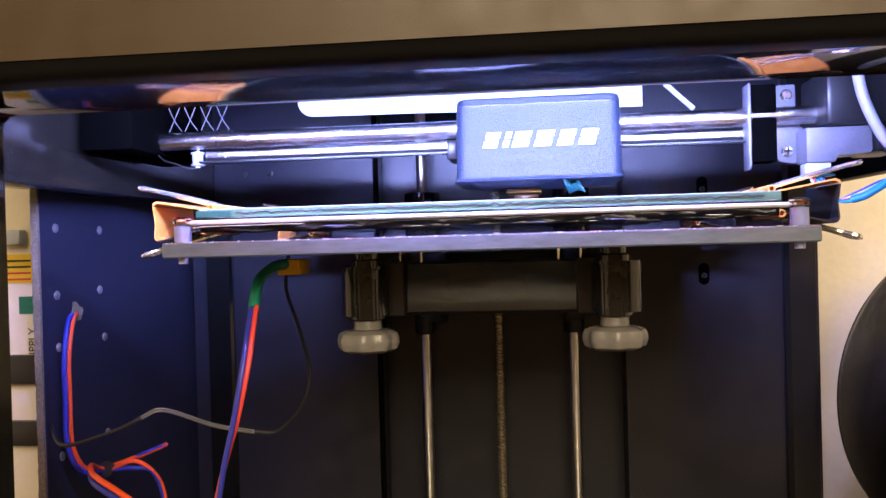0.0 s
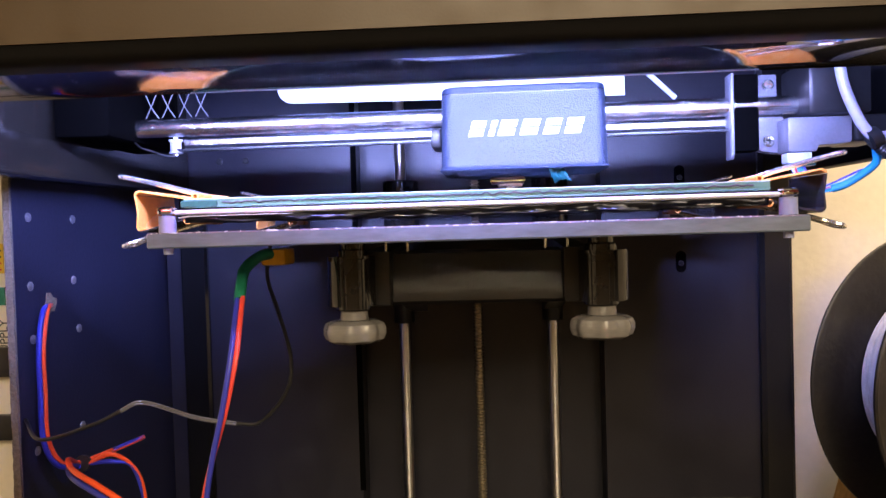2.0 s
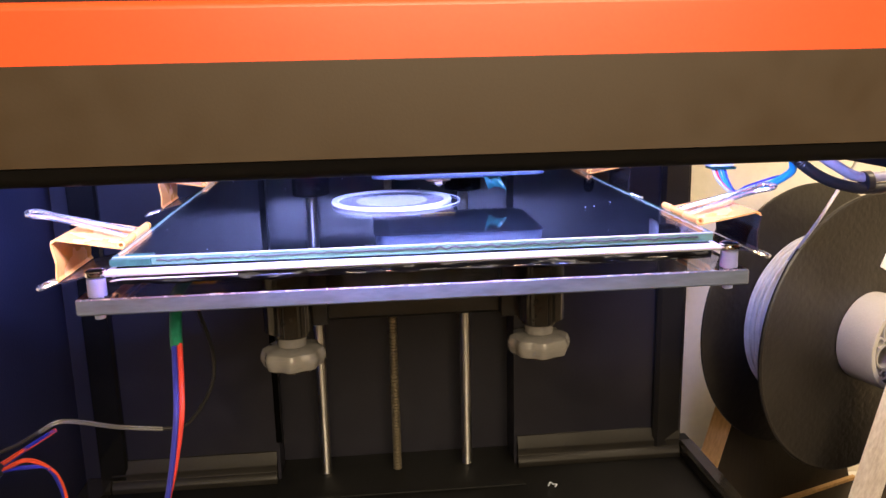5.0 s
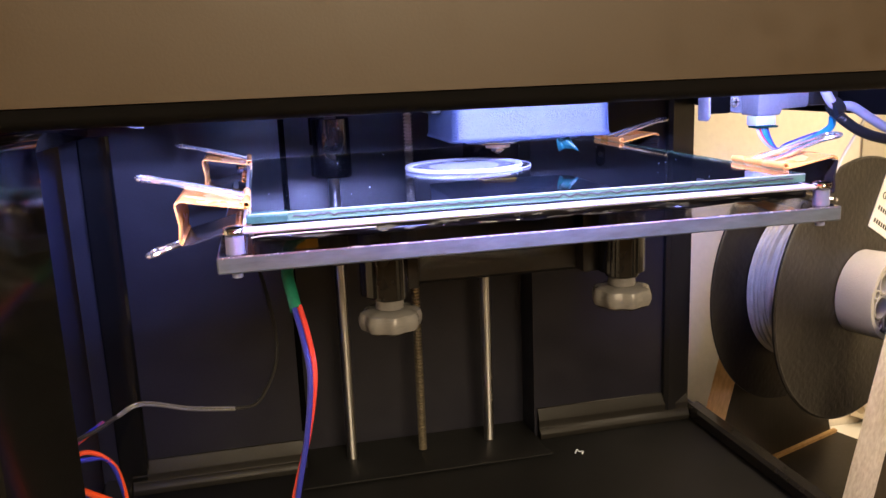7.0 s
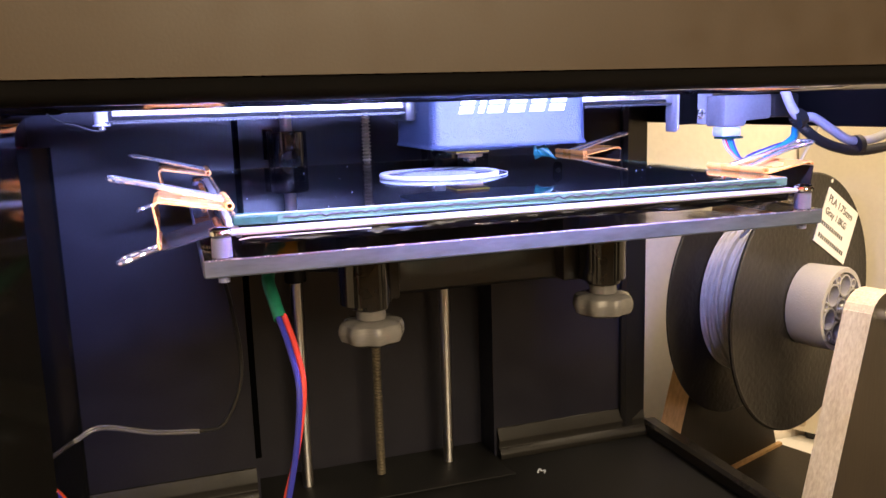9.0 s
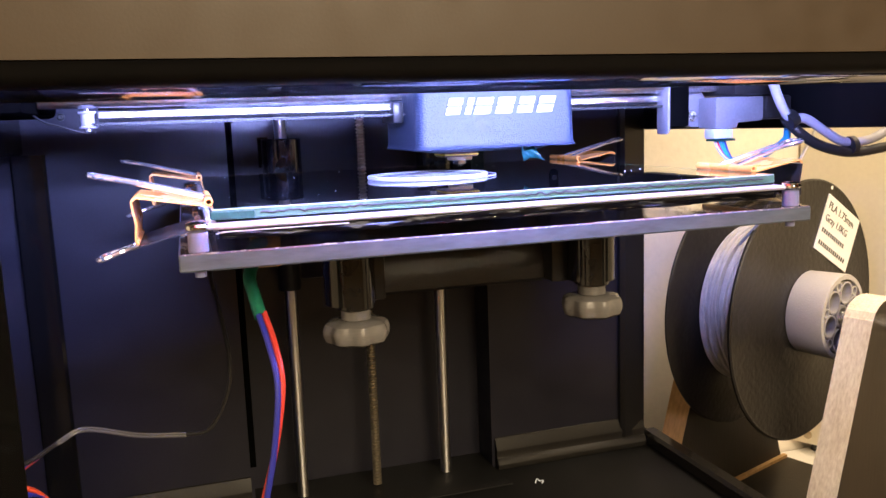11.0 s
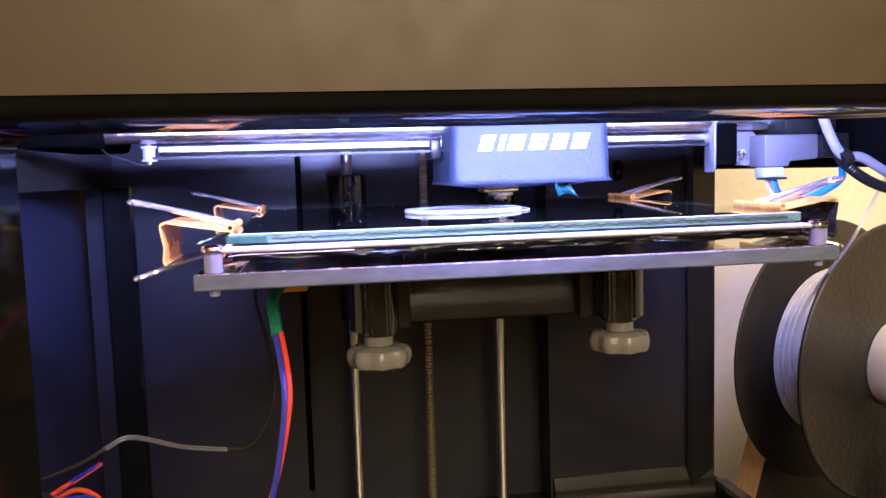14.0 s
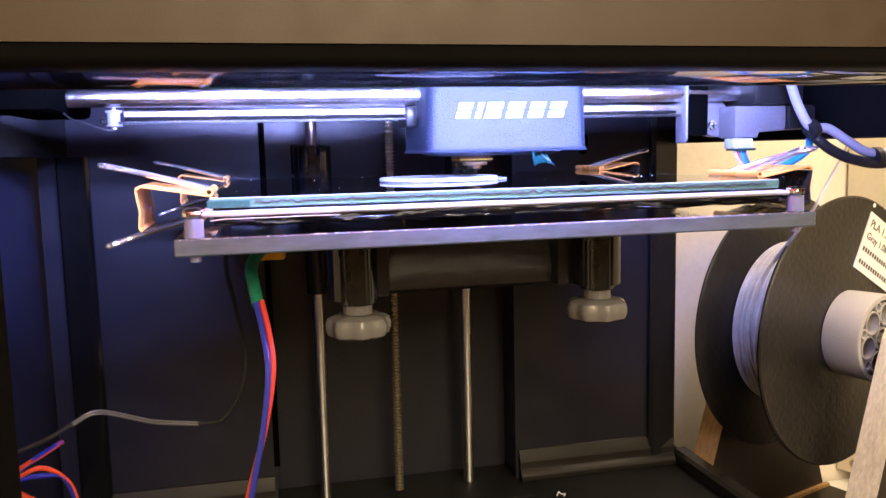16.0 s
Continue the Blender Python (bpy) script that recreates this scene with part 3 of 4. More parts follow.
def binder_clip(name, s, yc, label):
    """A binder clip on the bed's edge; s is the side it opens from."""
    c = thing(name, label, "binder clip", "binder clips on the bed", at=(s * 0.1, yc, 0.2245))
    h = 0.0175
    t = 0.0005

    def sheet_strip(nm, pts, mat, lab=""):
        bm = bmesh.new()
        out = [(s * x, z) for x, z in pts]
        prism(out, yc - h, yc + h, "y", bm=bm)
        return part(nm, bm, mat, c, lab)

    sheet_strip("upper_jaw", [(0.1000, 0.2245), (0.1215, 0.2285), (0.1228, 0.2278), (0.1232, 0.2268), (0.1226, 0.2268), (0.1213, 0.2278), (0.1000, 0.2252 - 0.0012)], M["clip"])
    sheet_strip("spine", [(0.1232, 0.2266), (0.1228, 0.2235), (0.1222, 0.2200), (0.1226, 0.2165), (0.1227, 0.2148), (0.1220, 0.2136), (0.1214, 0.2140), (0.1221, 0.2150), (0.1220, 0.2165), (0.1216, 0.2200), (0.1222, 0.2235), (0.1226, 0.2266)], M["clipspine"] if s > 0 else M["clip"])
    sheet_strip("lower_jaw", [(0.1219, 0.2134), (0.1205, 0.2131), (0.1030, 0.2176), (0.1030, 0.2181), (0.1206, 0.2137)], M["clipspine"])
    for nm, zx, z0 in (("upper_roll", 0.1004, 0.2256), ("lower_roll", 0.1036, 0.2170)):
        part(nm, lathe([(0.0008, yc - h), (0.0014, yc - h), (0.0014, yc + h), (0.0008, yc + h), (0.0008, yc - h)], 16, Matrix.Translation((s * zx, 0, z0)) @ Matrix.Rotation(radians(-90), 4, "X") @ Matrix.Translation((0, 0, 0))), M["clip"], c)
    for nm, p0, p1 in (("upper_handle", (0.1006, 0.2258), (0.1358, 0.2350)), ("lower_handle", (0.1045, 0.2166), (0.1352, 0.2078))):
        (x0, z0), (x1, z1) = p0, p1
        mix = lambda k: (s * (x0 + (x1 - x0) * k), z0 + (z1 - z0) * k + 0.0004 * math.sin(math.pi * k))
        path = []
        for k, w in ((0.0, 0.0085), (0.0, 0.0060), (0.25, 0.0042), (0.6, 0.0028), (0.76, 0.0026), (0.88, 0.0042), (0.96, 0.0040), (1.0, 0.0)):
            x, z = mix(k)
            path.append((x, yc + w, z))
        path += [(x, 2 * yc - y, z) for x, y, z in path[-2::-1]]
        part(nm, tube(path, 0.00090, 8, 5), M["nickel"], c, "bent nickel wire handle")
    return c


binder_clip("binder_clip", -1, 0.0330, "orange binder clip gripping glass and heated bed")
binder_clip("binder_clip", -1, 0.1800, "orange binder clip gripping glass and heated bed")
binder_clip("binder_clip", 1, 0.0330, "orange and black binder clip gripping the glass")
binder_clip("binder_clip", 1, 0.1780, "orange and black binder clip gripping the glass")

ring = thing("printed_disc", "white round printed disc on the glass", "printed part", at=(-0.006, 0.092, 0.2244))
mR = Matrix.Translation((-0.007, 0.092, 0.2244))
part("rim", lathe([(0.0232, 0.0001), (0.0258, 0.0001), (0.0261, 0.0008), (0.0257, 0.0016), (0.0245, 0.0017), (0.0232, 0.0013), (0.0232, 0.0001)], 64, mR), M["print"], ring)
part("infill", lathe([(0.0, 0.0001), (0.0230, 0.0001), (0.0230, 0.0007), (0.0, 0.0007)], 48, mR), M["film"], ring)
part("brim_line", tube([mR @ Vector((0.0035 + 0.0262 * math.cos(a), 0.0262 * math.sin(a), 0.0004)) for a in [2 * math.pi * k / 36 for k in range(37)]], 0.00028, 6, 2), M["print"], ring, "thin loose brim line")
for k in range(-6, 7):
    w = math.sqrt(0.0155**2 - (k * 0.0024) ** 2) if abs(k * 0.0024) < 0.0155 else 0
    if w > 0.003:
        part("infill_line", box(-0.007 - w, -0.007 + w, 0.092 + k * 0.0024 - 0.0005, 0.092 + k * 0.0024 + 0.0005, 0.22512, 0.22535), M["film"], ring, smooth=False)

# ---------------------------------------------------------------- print head
HX, HY = 0.0215, 0.0780
head = thing("print_head", "grey textured print head cover with white marking", "print head", at=(HX, 0.1, 0.236))


def rounded_outline(x0, x1, y0, y1, r):
    return [*arc(x1 - r, y1 - r, r, 0, 90, 5), *arc(x0 + r, y1 - r, r, 90, 180, 5), *arc(x0 + r, y0 + r, r, 180, 270, 5), *arc(x1 - r, y0 + r, r, 270, 360, 5)]


def loft(layers):
    bm = bmesh.new()
    rings = [[bm.verts.new((x, y, z)) for x, y in o] for o, z in layers]
    n = len(rings[0])
    for lo, hi in zip(rings, rings[1:]):
        for k in range(n):
            bm.faces.new((lo[k], lo[(k + 1) % n], hi[(k + 1) % n], hi[k]))
    bm.faces.new(rings[0][::-1])
    bm.faces.new(rings[-1])
    return bm


hw = 0.0360
ro = lambda g, r=0.005: rounded_outline(HX - hw - g, HX + hw + g, HY - g, HY + 0.0560, r)
part("cover", loft([(ro(0.0007), 0.2362), (ro(0.0009), 0.2367), (ro(0.0003), 0.2373), (ro(0.0), 0.2385), (ro(-0.0006), 0.2688)]), M["headblue"], head)
part("seam", loft([(ro(-0.0012), 0.26885), (ro(-0.0012), 0.2694)]), M["wireblack"], head)
part("cap", loft([(ro(-0.0005), 0.26945), (ro(-0.0009), 0.2716), (ro(-0.0018), 0.2724)]), M["headblue"], head)
part("fan_duct", loft([(rounded_outline(HX - 0.027, HX + 0.022, HY + 0.006, HY + 0.048, 0.004), 0.2348), (rounded_outline(HX - 0.030, HX + 0.026, HY + 0.003, HY + 0.051, 0.004), 0.23615)]), M["headblue"], head)
NX, NY = HX - 0.0060, HY + 0.036
part("heater_block", box(NX - 0.0090, NX + 0.0070, NY - 0.006, NY + 0.010, 0.2318, 0.2346, 0.0006), M["silicone"], head, "dark copper heater block")
part("heater_wrap", box(NX - 0.0092, NX + 0.0072, NY - 0.0062, NY + 0.0102, 0.2325, 0.2332, 0.0002), M["warn"], head, "yellow heat tape round the block")
part("nozzle", lathe([(0.0005, 0.2272), (0.0010, 0.2272), (0.0022, 0.2283), (0.0034, 0.2285), (0.0034, 0.2308), (0.0024, 0.2311), (0.0024, 0.2317)], 6, Matrix.Translation((NX, NY, 0))), M["nickel"], head, "bright nozzle tip")
part("nozzle_guard", lathe([(0.0026, 0.2302), (0.0056, 0.2302), (0.0058, 0.2306), (0.0058, 0.2316), (0.0026, 0.2316)], 20, Matrix.Translation((NX, NY, 0))), M["brass"], head)
part("belt_clamp", box(HX - hw - 0.0055, HX - hw - 0.0008, 0.096, 0.118, 0.2480, 0.2570, 0.001), M["wireblack"], head)
flap = bmesh.new()
fl = [[flap.verts.new((HX + 0.0100 + 0.0068 * a + 0.003 * b, HY + 0.0005 + 0.005 * math.sin(2.2 * a + b * 1.5), 0.2366 - 0.0070 * b + 0.0016 * math.sin(a * 3.0))) for a in (0, 0.33, 0.66, 1.0)] for b in (0, 0.5, 1.0)]
for r0, r1 in zip(fl, fl[1:]):
    for k in range(3):
        flap.faces.new((r0[k], r0[k + 1], r1[k + 1], r1[k]))
fo = part("tape_flap", flap, M["teal"], head, "curled teal tape flap")
fo.modifiers.new("thickness", "SOLIDIFY").thickness = 0.0003
# six slanted blocks as the white marking
for k, (w, x) in enumerate(((0.0072, 0.0), (0.0030, 0.0082), (0.0082, 0.0122), (0.0086, 0.0214), (0.0078, 0.0310), (0.0082, 0.0398))):
    x0 = HX - 0.0240 + x * 1.03
    sl = 0.0021
    z0, z1 = 0.2505, 0.2572
    for g0, g1 in ((0.0, 0.46), (0.56, 1.0)):
        out = [(x0 + sl * g0, z0 + (z1 - z0) * g0), (x0 + sl * g0 + w * 0.86, z0 + (z1 - z0) * g0), (x0 + sl * g1 + w * 0.86, z0 + (z1 - z0) * g1), (x0 + sl * g1, z0 + (z1 - z0) * g1)]
        part("marking", prism(out, HY - 0.00035, HY + 0.0004, "y"), M["mark"], head, "white slanted block of the marking", smooth=False)

# ---------------------------------------------------------------- gantry with rods, belt and motor bracket
gantry = thing("cross_gantry", "cross gantry with polished rods and toothed belt", "gantry", at=(0, 0.095, 0.255))
part("upper_rod", rod((-0.1575, 0.0980, 0.2618), (0.1423, 0.0980, 0.2618), 0.0041, 28), M["steel"], gantry)
part("lower_rod", rod((-0.1370, 0.1030, 0.2550), (0.117, 0.1030, 0.2550), 0.0027, 24), M["steel"], gantry)
bm = box(-0.1395, 0.117, 0.0975, 0.1030, 0.2514, 0.2520)
part("belt", bm, M["wireblack"], gantry, "black toothed drive belt", smooth=False)
bm = bmesh.new()
for k in range(170):
    x = -0.1388 + k * 0.0015
    box(x, x + 0.0008, 0.0976, 0.1028, 0.2509, 0.25139, bm=bm)
tagged(part("belt_teeth", bm, M["wireblack"], gantry, smooth=False), kind="stuff")
part("left_slide", box(-0.184, -0.158, 0.070, 0.150, 0.2552, 0.3000, 0.003), M["void"], gantry, "black slide block")
part("pulley", lathe([(0.0012, 0.2502), (0.0032, 0.2502), (0.0033, 0.2507), (0.0025, 0.2510), (0.0025, 0.2556), (0.0033, 0.2559), (0.0032, 0.2566), (0.0012, 0.2566)], 24, Matrix.Translation((-0.1410, 0.1005, 0))), M["loom"], gantry, "pale idler pulley")
part("pulley_bolt", rod((-0.1410, 0.1005, 0.2490), (-0.1410, 0.1005, 0.2590), 0.0013, 12), M["nickel"], gantry)
part("pulley_yoke", tube([(-0.1600, 0.0985, 0.2560), (-0.1560, 0.0965, 0.2530), (-0.1500, 0.0955, 0.2510), (-0.1440, 0.0955, 0.2488), (-0.1400, 0.0970, 0.2486)], 0.0004, 8), M["wireblack"], gantry, "bent wire yoke of the pulley")
for k in range(4):
    x = -0.156 + k * 0.0080
    part("braid", tube([(x, 0.103, 0.2675), (x + 0.003, 0.102, 0.2725), (x + 0.0065, 0.101, 0.2790)], 0.00022, 6), M["dull"], gantry)
    part("braid", tube([(x + 0.006, 0.1035, 0.2675), (x + 0.003, 0.1025, 0.2725), (x + 0.0005, 0.1015, 0.2790)], 0.00022, 6), M["dull"], gantry)
part("light_guard", prism([*arc(-0.093, 0.2850, 0.008, 180, 270, 8), (0.0735, 0.2748), (0.0735, 0.3000), (-0.101, 0.3000)], 0.1350, 0.1362, "y"), M["nylon"], gantry, "white plastic light plate")


BX = 0.0050  # the bracket's place along the rods


def along(bm, dx=BX):
    bm.transform(Matrix.Translation((dx, 0, 0)))
    return bm


def bracket_plate(x0, x1, y):
    o = [(y, 0.2400), (y + 0.002, 0.2382), (y + 0.010, 0.2382), (y + 0.010, 0.2760), (y, 0.2760)]
    return prism(o, x0, x1, "x", 0.0006)


part("bracket_plate", along(bracket_plate(0.1080, 0.1094, 0.093)), M["bracket"], gantry, "grey bracket plate")
part("bracket_plate", along(prism([(0.1205, 0.2460), (0.1227, 0.2420), (0.1285, 0.2408), (0.1345, 0.2408), (0.1345, 0.2550), (0.1305, 0.2600), (0.1305, 0.2760), (0.1230, 0.2760), (0.1205, 0.2740)], 0.1013, 0.1075, "y", 0.0007)), M["bracket"], gantry, "grey bracket plate")
part("bracket_core", along(box(0.1096, 0.1204, 0.0940, 0.1060, 0.2415, 0.2755, 0.0010)), M["void"], gantry, "black block between the plates")
part("bracket_body", along(prism([(0.1302, 0.2400), (0.1420, 0.2400), (0.1430, 0.2425), (0.1560, 0.2432), (0.1570, 0.2445), (0.1570, 0.2548), (0.1302, 0.2548)], 0.0870, 0.1010, "y", 0.0005)), M["bracket"], gantry)
part("motor", along(box(0.1375, 0.1640, 0.083, 0.118, 0.2552, 0.2790, 0.002)), M["wireblack"], gantry, "black stepper motor")
part("motor_side", along(box(0.1575, 0.1720, 0.085, 0.116, 0.2435, 0.2550, 0.0015)), M["wireblack"], gantry)
sc = part("bracket_screw", along(lathe([(0.0, 0.0), (0.0026, 0.0), (0.0026, 0.0010), (0.0018, 0.0018), (0.0, 0.0019)], 18, Matrix.Translation((0.1262, 0.1011, 0.2464)) @ Matrix.Rotation(radians(90), 4, "X"))), M["nickel"], gantry)
part("slot", along(box(0.1246, 0.1278, 0.0988, 0.0994, 0.2461, 0.2467)), M["wireblack"], sc)
part("slot", along(box(0.1259, 0.1265, 0.0988, 0.0994, 0.2448, 0.2480)), M["wireblack"], sc)
part("bracket_screw", along(lathe([(0.0, 0.0), (0.0026, 0.0), (0.0026, 0.0010), (0.0018, 0.0018), (0.0, 0.0019)], 18, Matrix.Translation((0.1262, 0.1011, 0.2712)) @ Matrix.Rotation(radians(90), 4, "X"))), M["nickel"], gantry)
con = part("connector", along(box(0.1300, 0.1405, 0.0880, 0.0960, 0.2352, 0.2398, 0.0006)), M["nylon"], gantry, "white wire connector")
part("connector_base", along(box(0.1308, 0.1420, 0.0878, 0.0958, 0.2340, 0.2350, 0.0003)), M["teal"], gantry, "teal connector base")

part("guide_tube", rod((0.0835, 0.130, 0.2845), (0.0970, 0.130, 0.2715), 0.0013, 12), M["nylon"], gantry, "white guide tube")
fan_wires = thing("motor_wires", "thin cyan, red and white motor wires", "wires", at=(0.14, 0.09, 0.234))
for k, (mat, dx) in enumerate((("cyan", 0.0), ("cyan", 0.0016), ("red", -0.0014), ("nylon", -0.0026), ("blue", 0.0028))):
    part("wire", along(tube([(0.1350 + dx, 0.091, 0.2345), (0.1372 + dx * 0.8, 0.090, 0.2285), (0.1420 + dx * 0.3, 0.089, 0.2236), (0.1490, 0.087 + 0.001 * k, 0.2232 + 0.0006 * k), (0.1570, 0.083, 0.2275 + 0.0007 * k), (0.1620, 0.078, 0.2330), (0.1600, 0.074, 0.2410)], 0.0006, 8)), M[mat], fan_wires)
part("wire_sleeve", along(tube([(0.1480, 0.0872, 0.2236), (0.1540, 0.085, 0.2258), (0.1620, 0.078, 0.2330), (0.1612, 0.075, 0.2390)], 0.0017, 10)), M["cyan"], fan_wires, "cyan wire sleeve")

loom = thing("cable_loom", "lavender-grey cable tube tied to black spiral wrap", "cable loom", at=(0.155, 0.07, 0.242))
part("grey_tube", along(tube([(0.1420, 0.072, 0.2760), (0.1440, 0.071, 0.2640), (0.1490, 0.070, 0.2510), (0.1540, 0.069, 0.2440), (0.1620, 0.068, 0.2432), (0.1720, 0.067, 0.2372), (0.1830, 0.066, 0.2318), (0.2000, 0.066, 0.2330), (0.2200, 0.068, 0.2420)], 0.0022, 12, 8), 0.0085), M["loom"], loom)
part("spiral_wrap", along(tube([(0.1530, 0.071, 0.2440), (0.1580, 0.070, 0.2385), (0.1660, 0.068, 0.2325), (0.1760, 0.066, 0.2285), (0.1900, 0.065, 0.2268), (0.2200, 0.066, 0.2300)], 0.0023, 12, 14, ribs=0.10), 0.0085), M["wireblack"], loom, "black spiral cable wrap")
part("tie", along(lathe([(0.0036, -0.0022), (0.0042, -0.0022), (0.0042, 0.0022), (0.0036, 0.0022)], 18, Matrix.Translation((0.1545, 0.0695, 0.2432)) @ Matrix.Rotation(radians(60), 4, "Y")), 0.0085), M["wireblack"], loom)
part("tie", along(lathe([(0.0040, -0.0014), (0.0046, -0.0014), (0.0046, 0.0014), (0.0040, 0.0014)], 18, Matrix.Translation((0.1860, 0.0655, 0.2298)) @ Matrix.Rotation(radians(85), 4, "Y")), 0.0085), M["wireblack"], loom)

# ---------------------------------------------------------------- heater cable, left board and its wires
hc = thing("heater_cable", "red and blue heater cable in green heat-shrink", "cable", at=(-0.088, 0.03, 0.2))
part("plug", box(-0.0860, -0.0760, 0.046, 0.062, 0.1985, 0.2050, 0.001), M["yellow"], hc, "yellow plug")
part("heat_shrink", tube([(-0.0800, 0.050, 0.2030), (-0.0850, 0.043, 0.2025), (-0.0885, 0.034, 0.1980), (-0.0878, 0.026, 0.1920), (-0.0868, 0.0205, 0.1868)], 0.0022, 12), M["green"], hc, "green heat-shrink sleeve")
run = [(-0.0866, 0.0205, 0.1880), (-0.0846, 0.010, 0.1790), (-0.0838, 0.002, 0.1680), (-0.0868, -0.001, 0.1500), (-0.0912, -0.002, 0.1330), (-0.0950, -0.001, 0.1150), (-0.0987, 0.003, 0.0850), (-0.1032, 0.015, 0.0500), (-0.1120, 0.040, 0.0225), (-0.1300, 0.080, 0.0215)]
for mat, dx, dy, tw in (("blue", -0.0012, -0.0010, 0.0), ("red", 0.0012, 0.0006, math.pi)):
    pts = []
    for k, (x, y, z) in enumerate(run):
        a = tw + max(0, k - 1) * 0.62
        pts.append((x - 0.00098 * math.cos(a), y - 0.00098 * math.sin(a), z))
    part("wire", tube(pts, 0.00098, 10), M[mat], hc)

board = thing("side_board", "dark hardboard side panel with screws and fuzzy edge", "board", at=(-0.212, 0.16, 0.0))
part("panel", box(-0.2135, -0.2100, 0.0800, 0.2680, -0.0500, 0.2600), M["hardboard"], board, smooth=False)
bm = bmesh.new()
prev = None
for k in range(120):
    z = -0.05 + 0.31 * k / 119
    j = 0.0007 * noise.noise((z * 500, 0.4, 0.1))
    cur = [bm.verts.new((-0.2134, 0.0798, z)), bm.verts.new((-0.2134, 0.0782 + j, z)), bm.verts.new((-0.2101, 0.0782 - j, z)), bm.verts.new((-0.2101, 0.0798, z))]
    if prev:
        for a in range(3):
            bm.faces.new((prev[a], prev[a + 1], cur[a + 1], cur[a]))
    prev = cur
part("raw_edge", bm, M["rawedge"], board, "fuzzy raw board edge")
for y, z in ((0.0920, 0.2221), (0.1317, 0.2215), (0.0917, 0.1898), (0.1304, 0.1902), (0.0922, 0.1647), (0.1340, 0.1649), (0.1339, 0.1140), (0.0922, 0.1121)):
    part("screw", lathe([(0.0, 0.0), (0.0022, 0.0), (0.0021, 0.0006), (0.0012, 0.0010), (0.0, 0.0009)], 14, Matrix.Translation((-0.2100, y, z)) @ Matrix.Rotation(radians(90), 4, "Y")), M["dull"], board, "dull steel screw")
part("cable_hole", prism([(0.108 + 0.005 * math.cos(k / 12 * 6.283) * (1 + 0.25 * math.sin(k * 2.1)), 0.1800 + 0.005 * math.sin(k / 12 * 6.283) * (1 + 0.3 * math.cos(k * 1.7))) for k in range(12)], -0.2102, -0.2094, "x"), M["rawedge"], board, "torn cable hole")

bundle = thing("red_blue_wire_bundle", "orange-red and blue wires tied in a bundle", "wires", at=(-0.205, 0.1, 0.115))
for k, (mat, dy) in enumerate((("blue", -0.0018), ("orangered", 0.0018))):
    part("wire", tube([(-0.2098, 0.108, 0.1795), (-0.2070, 0.098 + dy, 0.1770), (-0.2055, 0.091 + dy, 0.1600), (-0.2050, 0.090 + dy, 0.1400), (-0.2045, 0.090 + dy, 0.1180), (-0.2020, 0.096 + dy, 0.1050), (-0.1980, 0.108, 0.1010 + dy * 0.5), (-0.1900, 0.125, 0.1030), (-0.1800, 0.140, 0.1060)], 0.00128, 10), M[mat], bundle)
    part("wire", tube([(-0.1990, 0.108, 0.1010), (-0.1910, 0.085, 0.1080 + dy), (-0.1740, 0.058, 0.1110 + dy), (-0.1580, 0.050, 0.1060 + dy), (-0.1430, 0.046, 0.0980 + dy), (-0.1310, 0.044, 0.0840 + dy), (-0.1230, 0.047, 0.0680), (-0.1180, 0.055, 0.0400), (-0.1240, 0.070, 0.0220)], 0.00128, 10), M[mat], bundle)
    part("wire", tube([(-0.1930, 0.108, 0.1015), (-0.1820, 0.108, 0.1040 + dy), (-0.1740, 0.112, 0.0990), (-0.1700, 0.115, 0.0850 + dy), (-0.1680, 0.115, 0.0600), (-0.1690, 0.118, 0.0215)], 0.00115, 10), M[mat], bundle)
part("tie", lathe([(0.0034, -0.001), (0.0040, -0.001), (0.0040, 0.001), (0.0034, 0.001)], 14, Matrix.Translation((-0.1965, 0.108, 0.1015)) @ Matrix.Rotation(radians(80), 4, "X")), M["wireblack"], bundle)

thin = thing("thermistor_cable", "thin black and silver twin sensor wire", "wire", at=(-0.13, 0.09, 0.125))
part("dark_run", tube([(-0.2095, 0.0830, 0.1290), (-0.1950, 0.070, 0.1230), (-0.1720, 0.071, 0.1290), (-0.1600, 0.074, 0.1345)], 0.0009, 8), M["wireblack"], thin)
for d in (-0.0005, 0.0005):
    part("silver_run", tube([(-0.1600, 0.074, 0.1345 + d), (-0.1504, 0.077, 0.1374 + d), (-0.1328, 0.0905, 0.1274 + d), (-0.1150, 0.095, 0.1232 + d)], 0.0006, 8), M["wiregrey"], thin)
part("dark_rise", tube([(-0.1150, 0.095, 0.1232), (-0.1050, 0.101, 0.1225), (-0.0965, 0.115, 0.1330), (-0.0945, 0.120, 0.1480), (-0.0975, 0.112, 0.1720), (-0.1000, 0.103, 0.1900), (-0.0960, 0.095, 0.2060)], 0.0009, 8), M["wireblack"], thin)

psu = thing("power_supply", "cream power supply case with yellow warning label", "power supply", at=(-0.26, 0.16, -0.05))
part("case", box(-0.310, -0.2160, 0.1200, 0.2300, -0.0500, 0.2750, 0.0015), M["psu"], psu)
part("warning_label", box(-0.2560, -0.2400, 0.1193, 0.1198, 0.1950, 0.2100), M["warn"], psu, "yellow warning label", smooth=False)
for k in range(4):
    part("label_bar", box(-0.2550, -0.2410, 0.1189, 0.1192, 0.1965 + k * 0.0032, 0.1975 + k * 0.0032), M["red"] if k < 2 else M["ink"], psu, smooth=False)
part("strap", box(-0.258, -0.2160, 0.1150, 0.1190, 0.143, 0.158, 0.001), M["wireblack"], psu, "black strap")
part("strap", box(-0.256, -0.2160, 0.1150, 0.1190, 0.111, 0.124, 0.001), M["wireblack"], psu, "black strap")
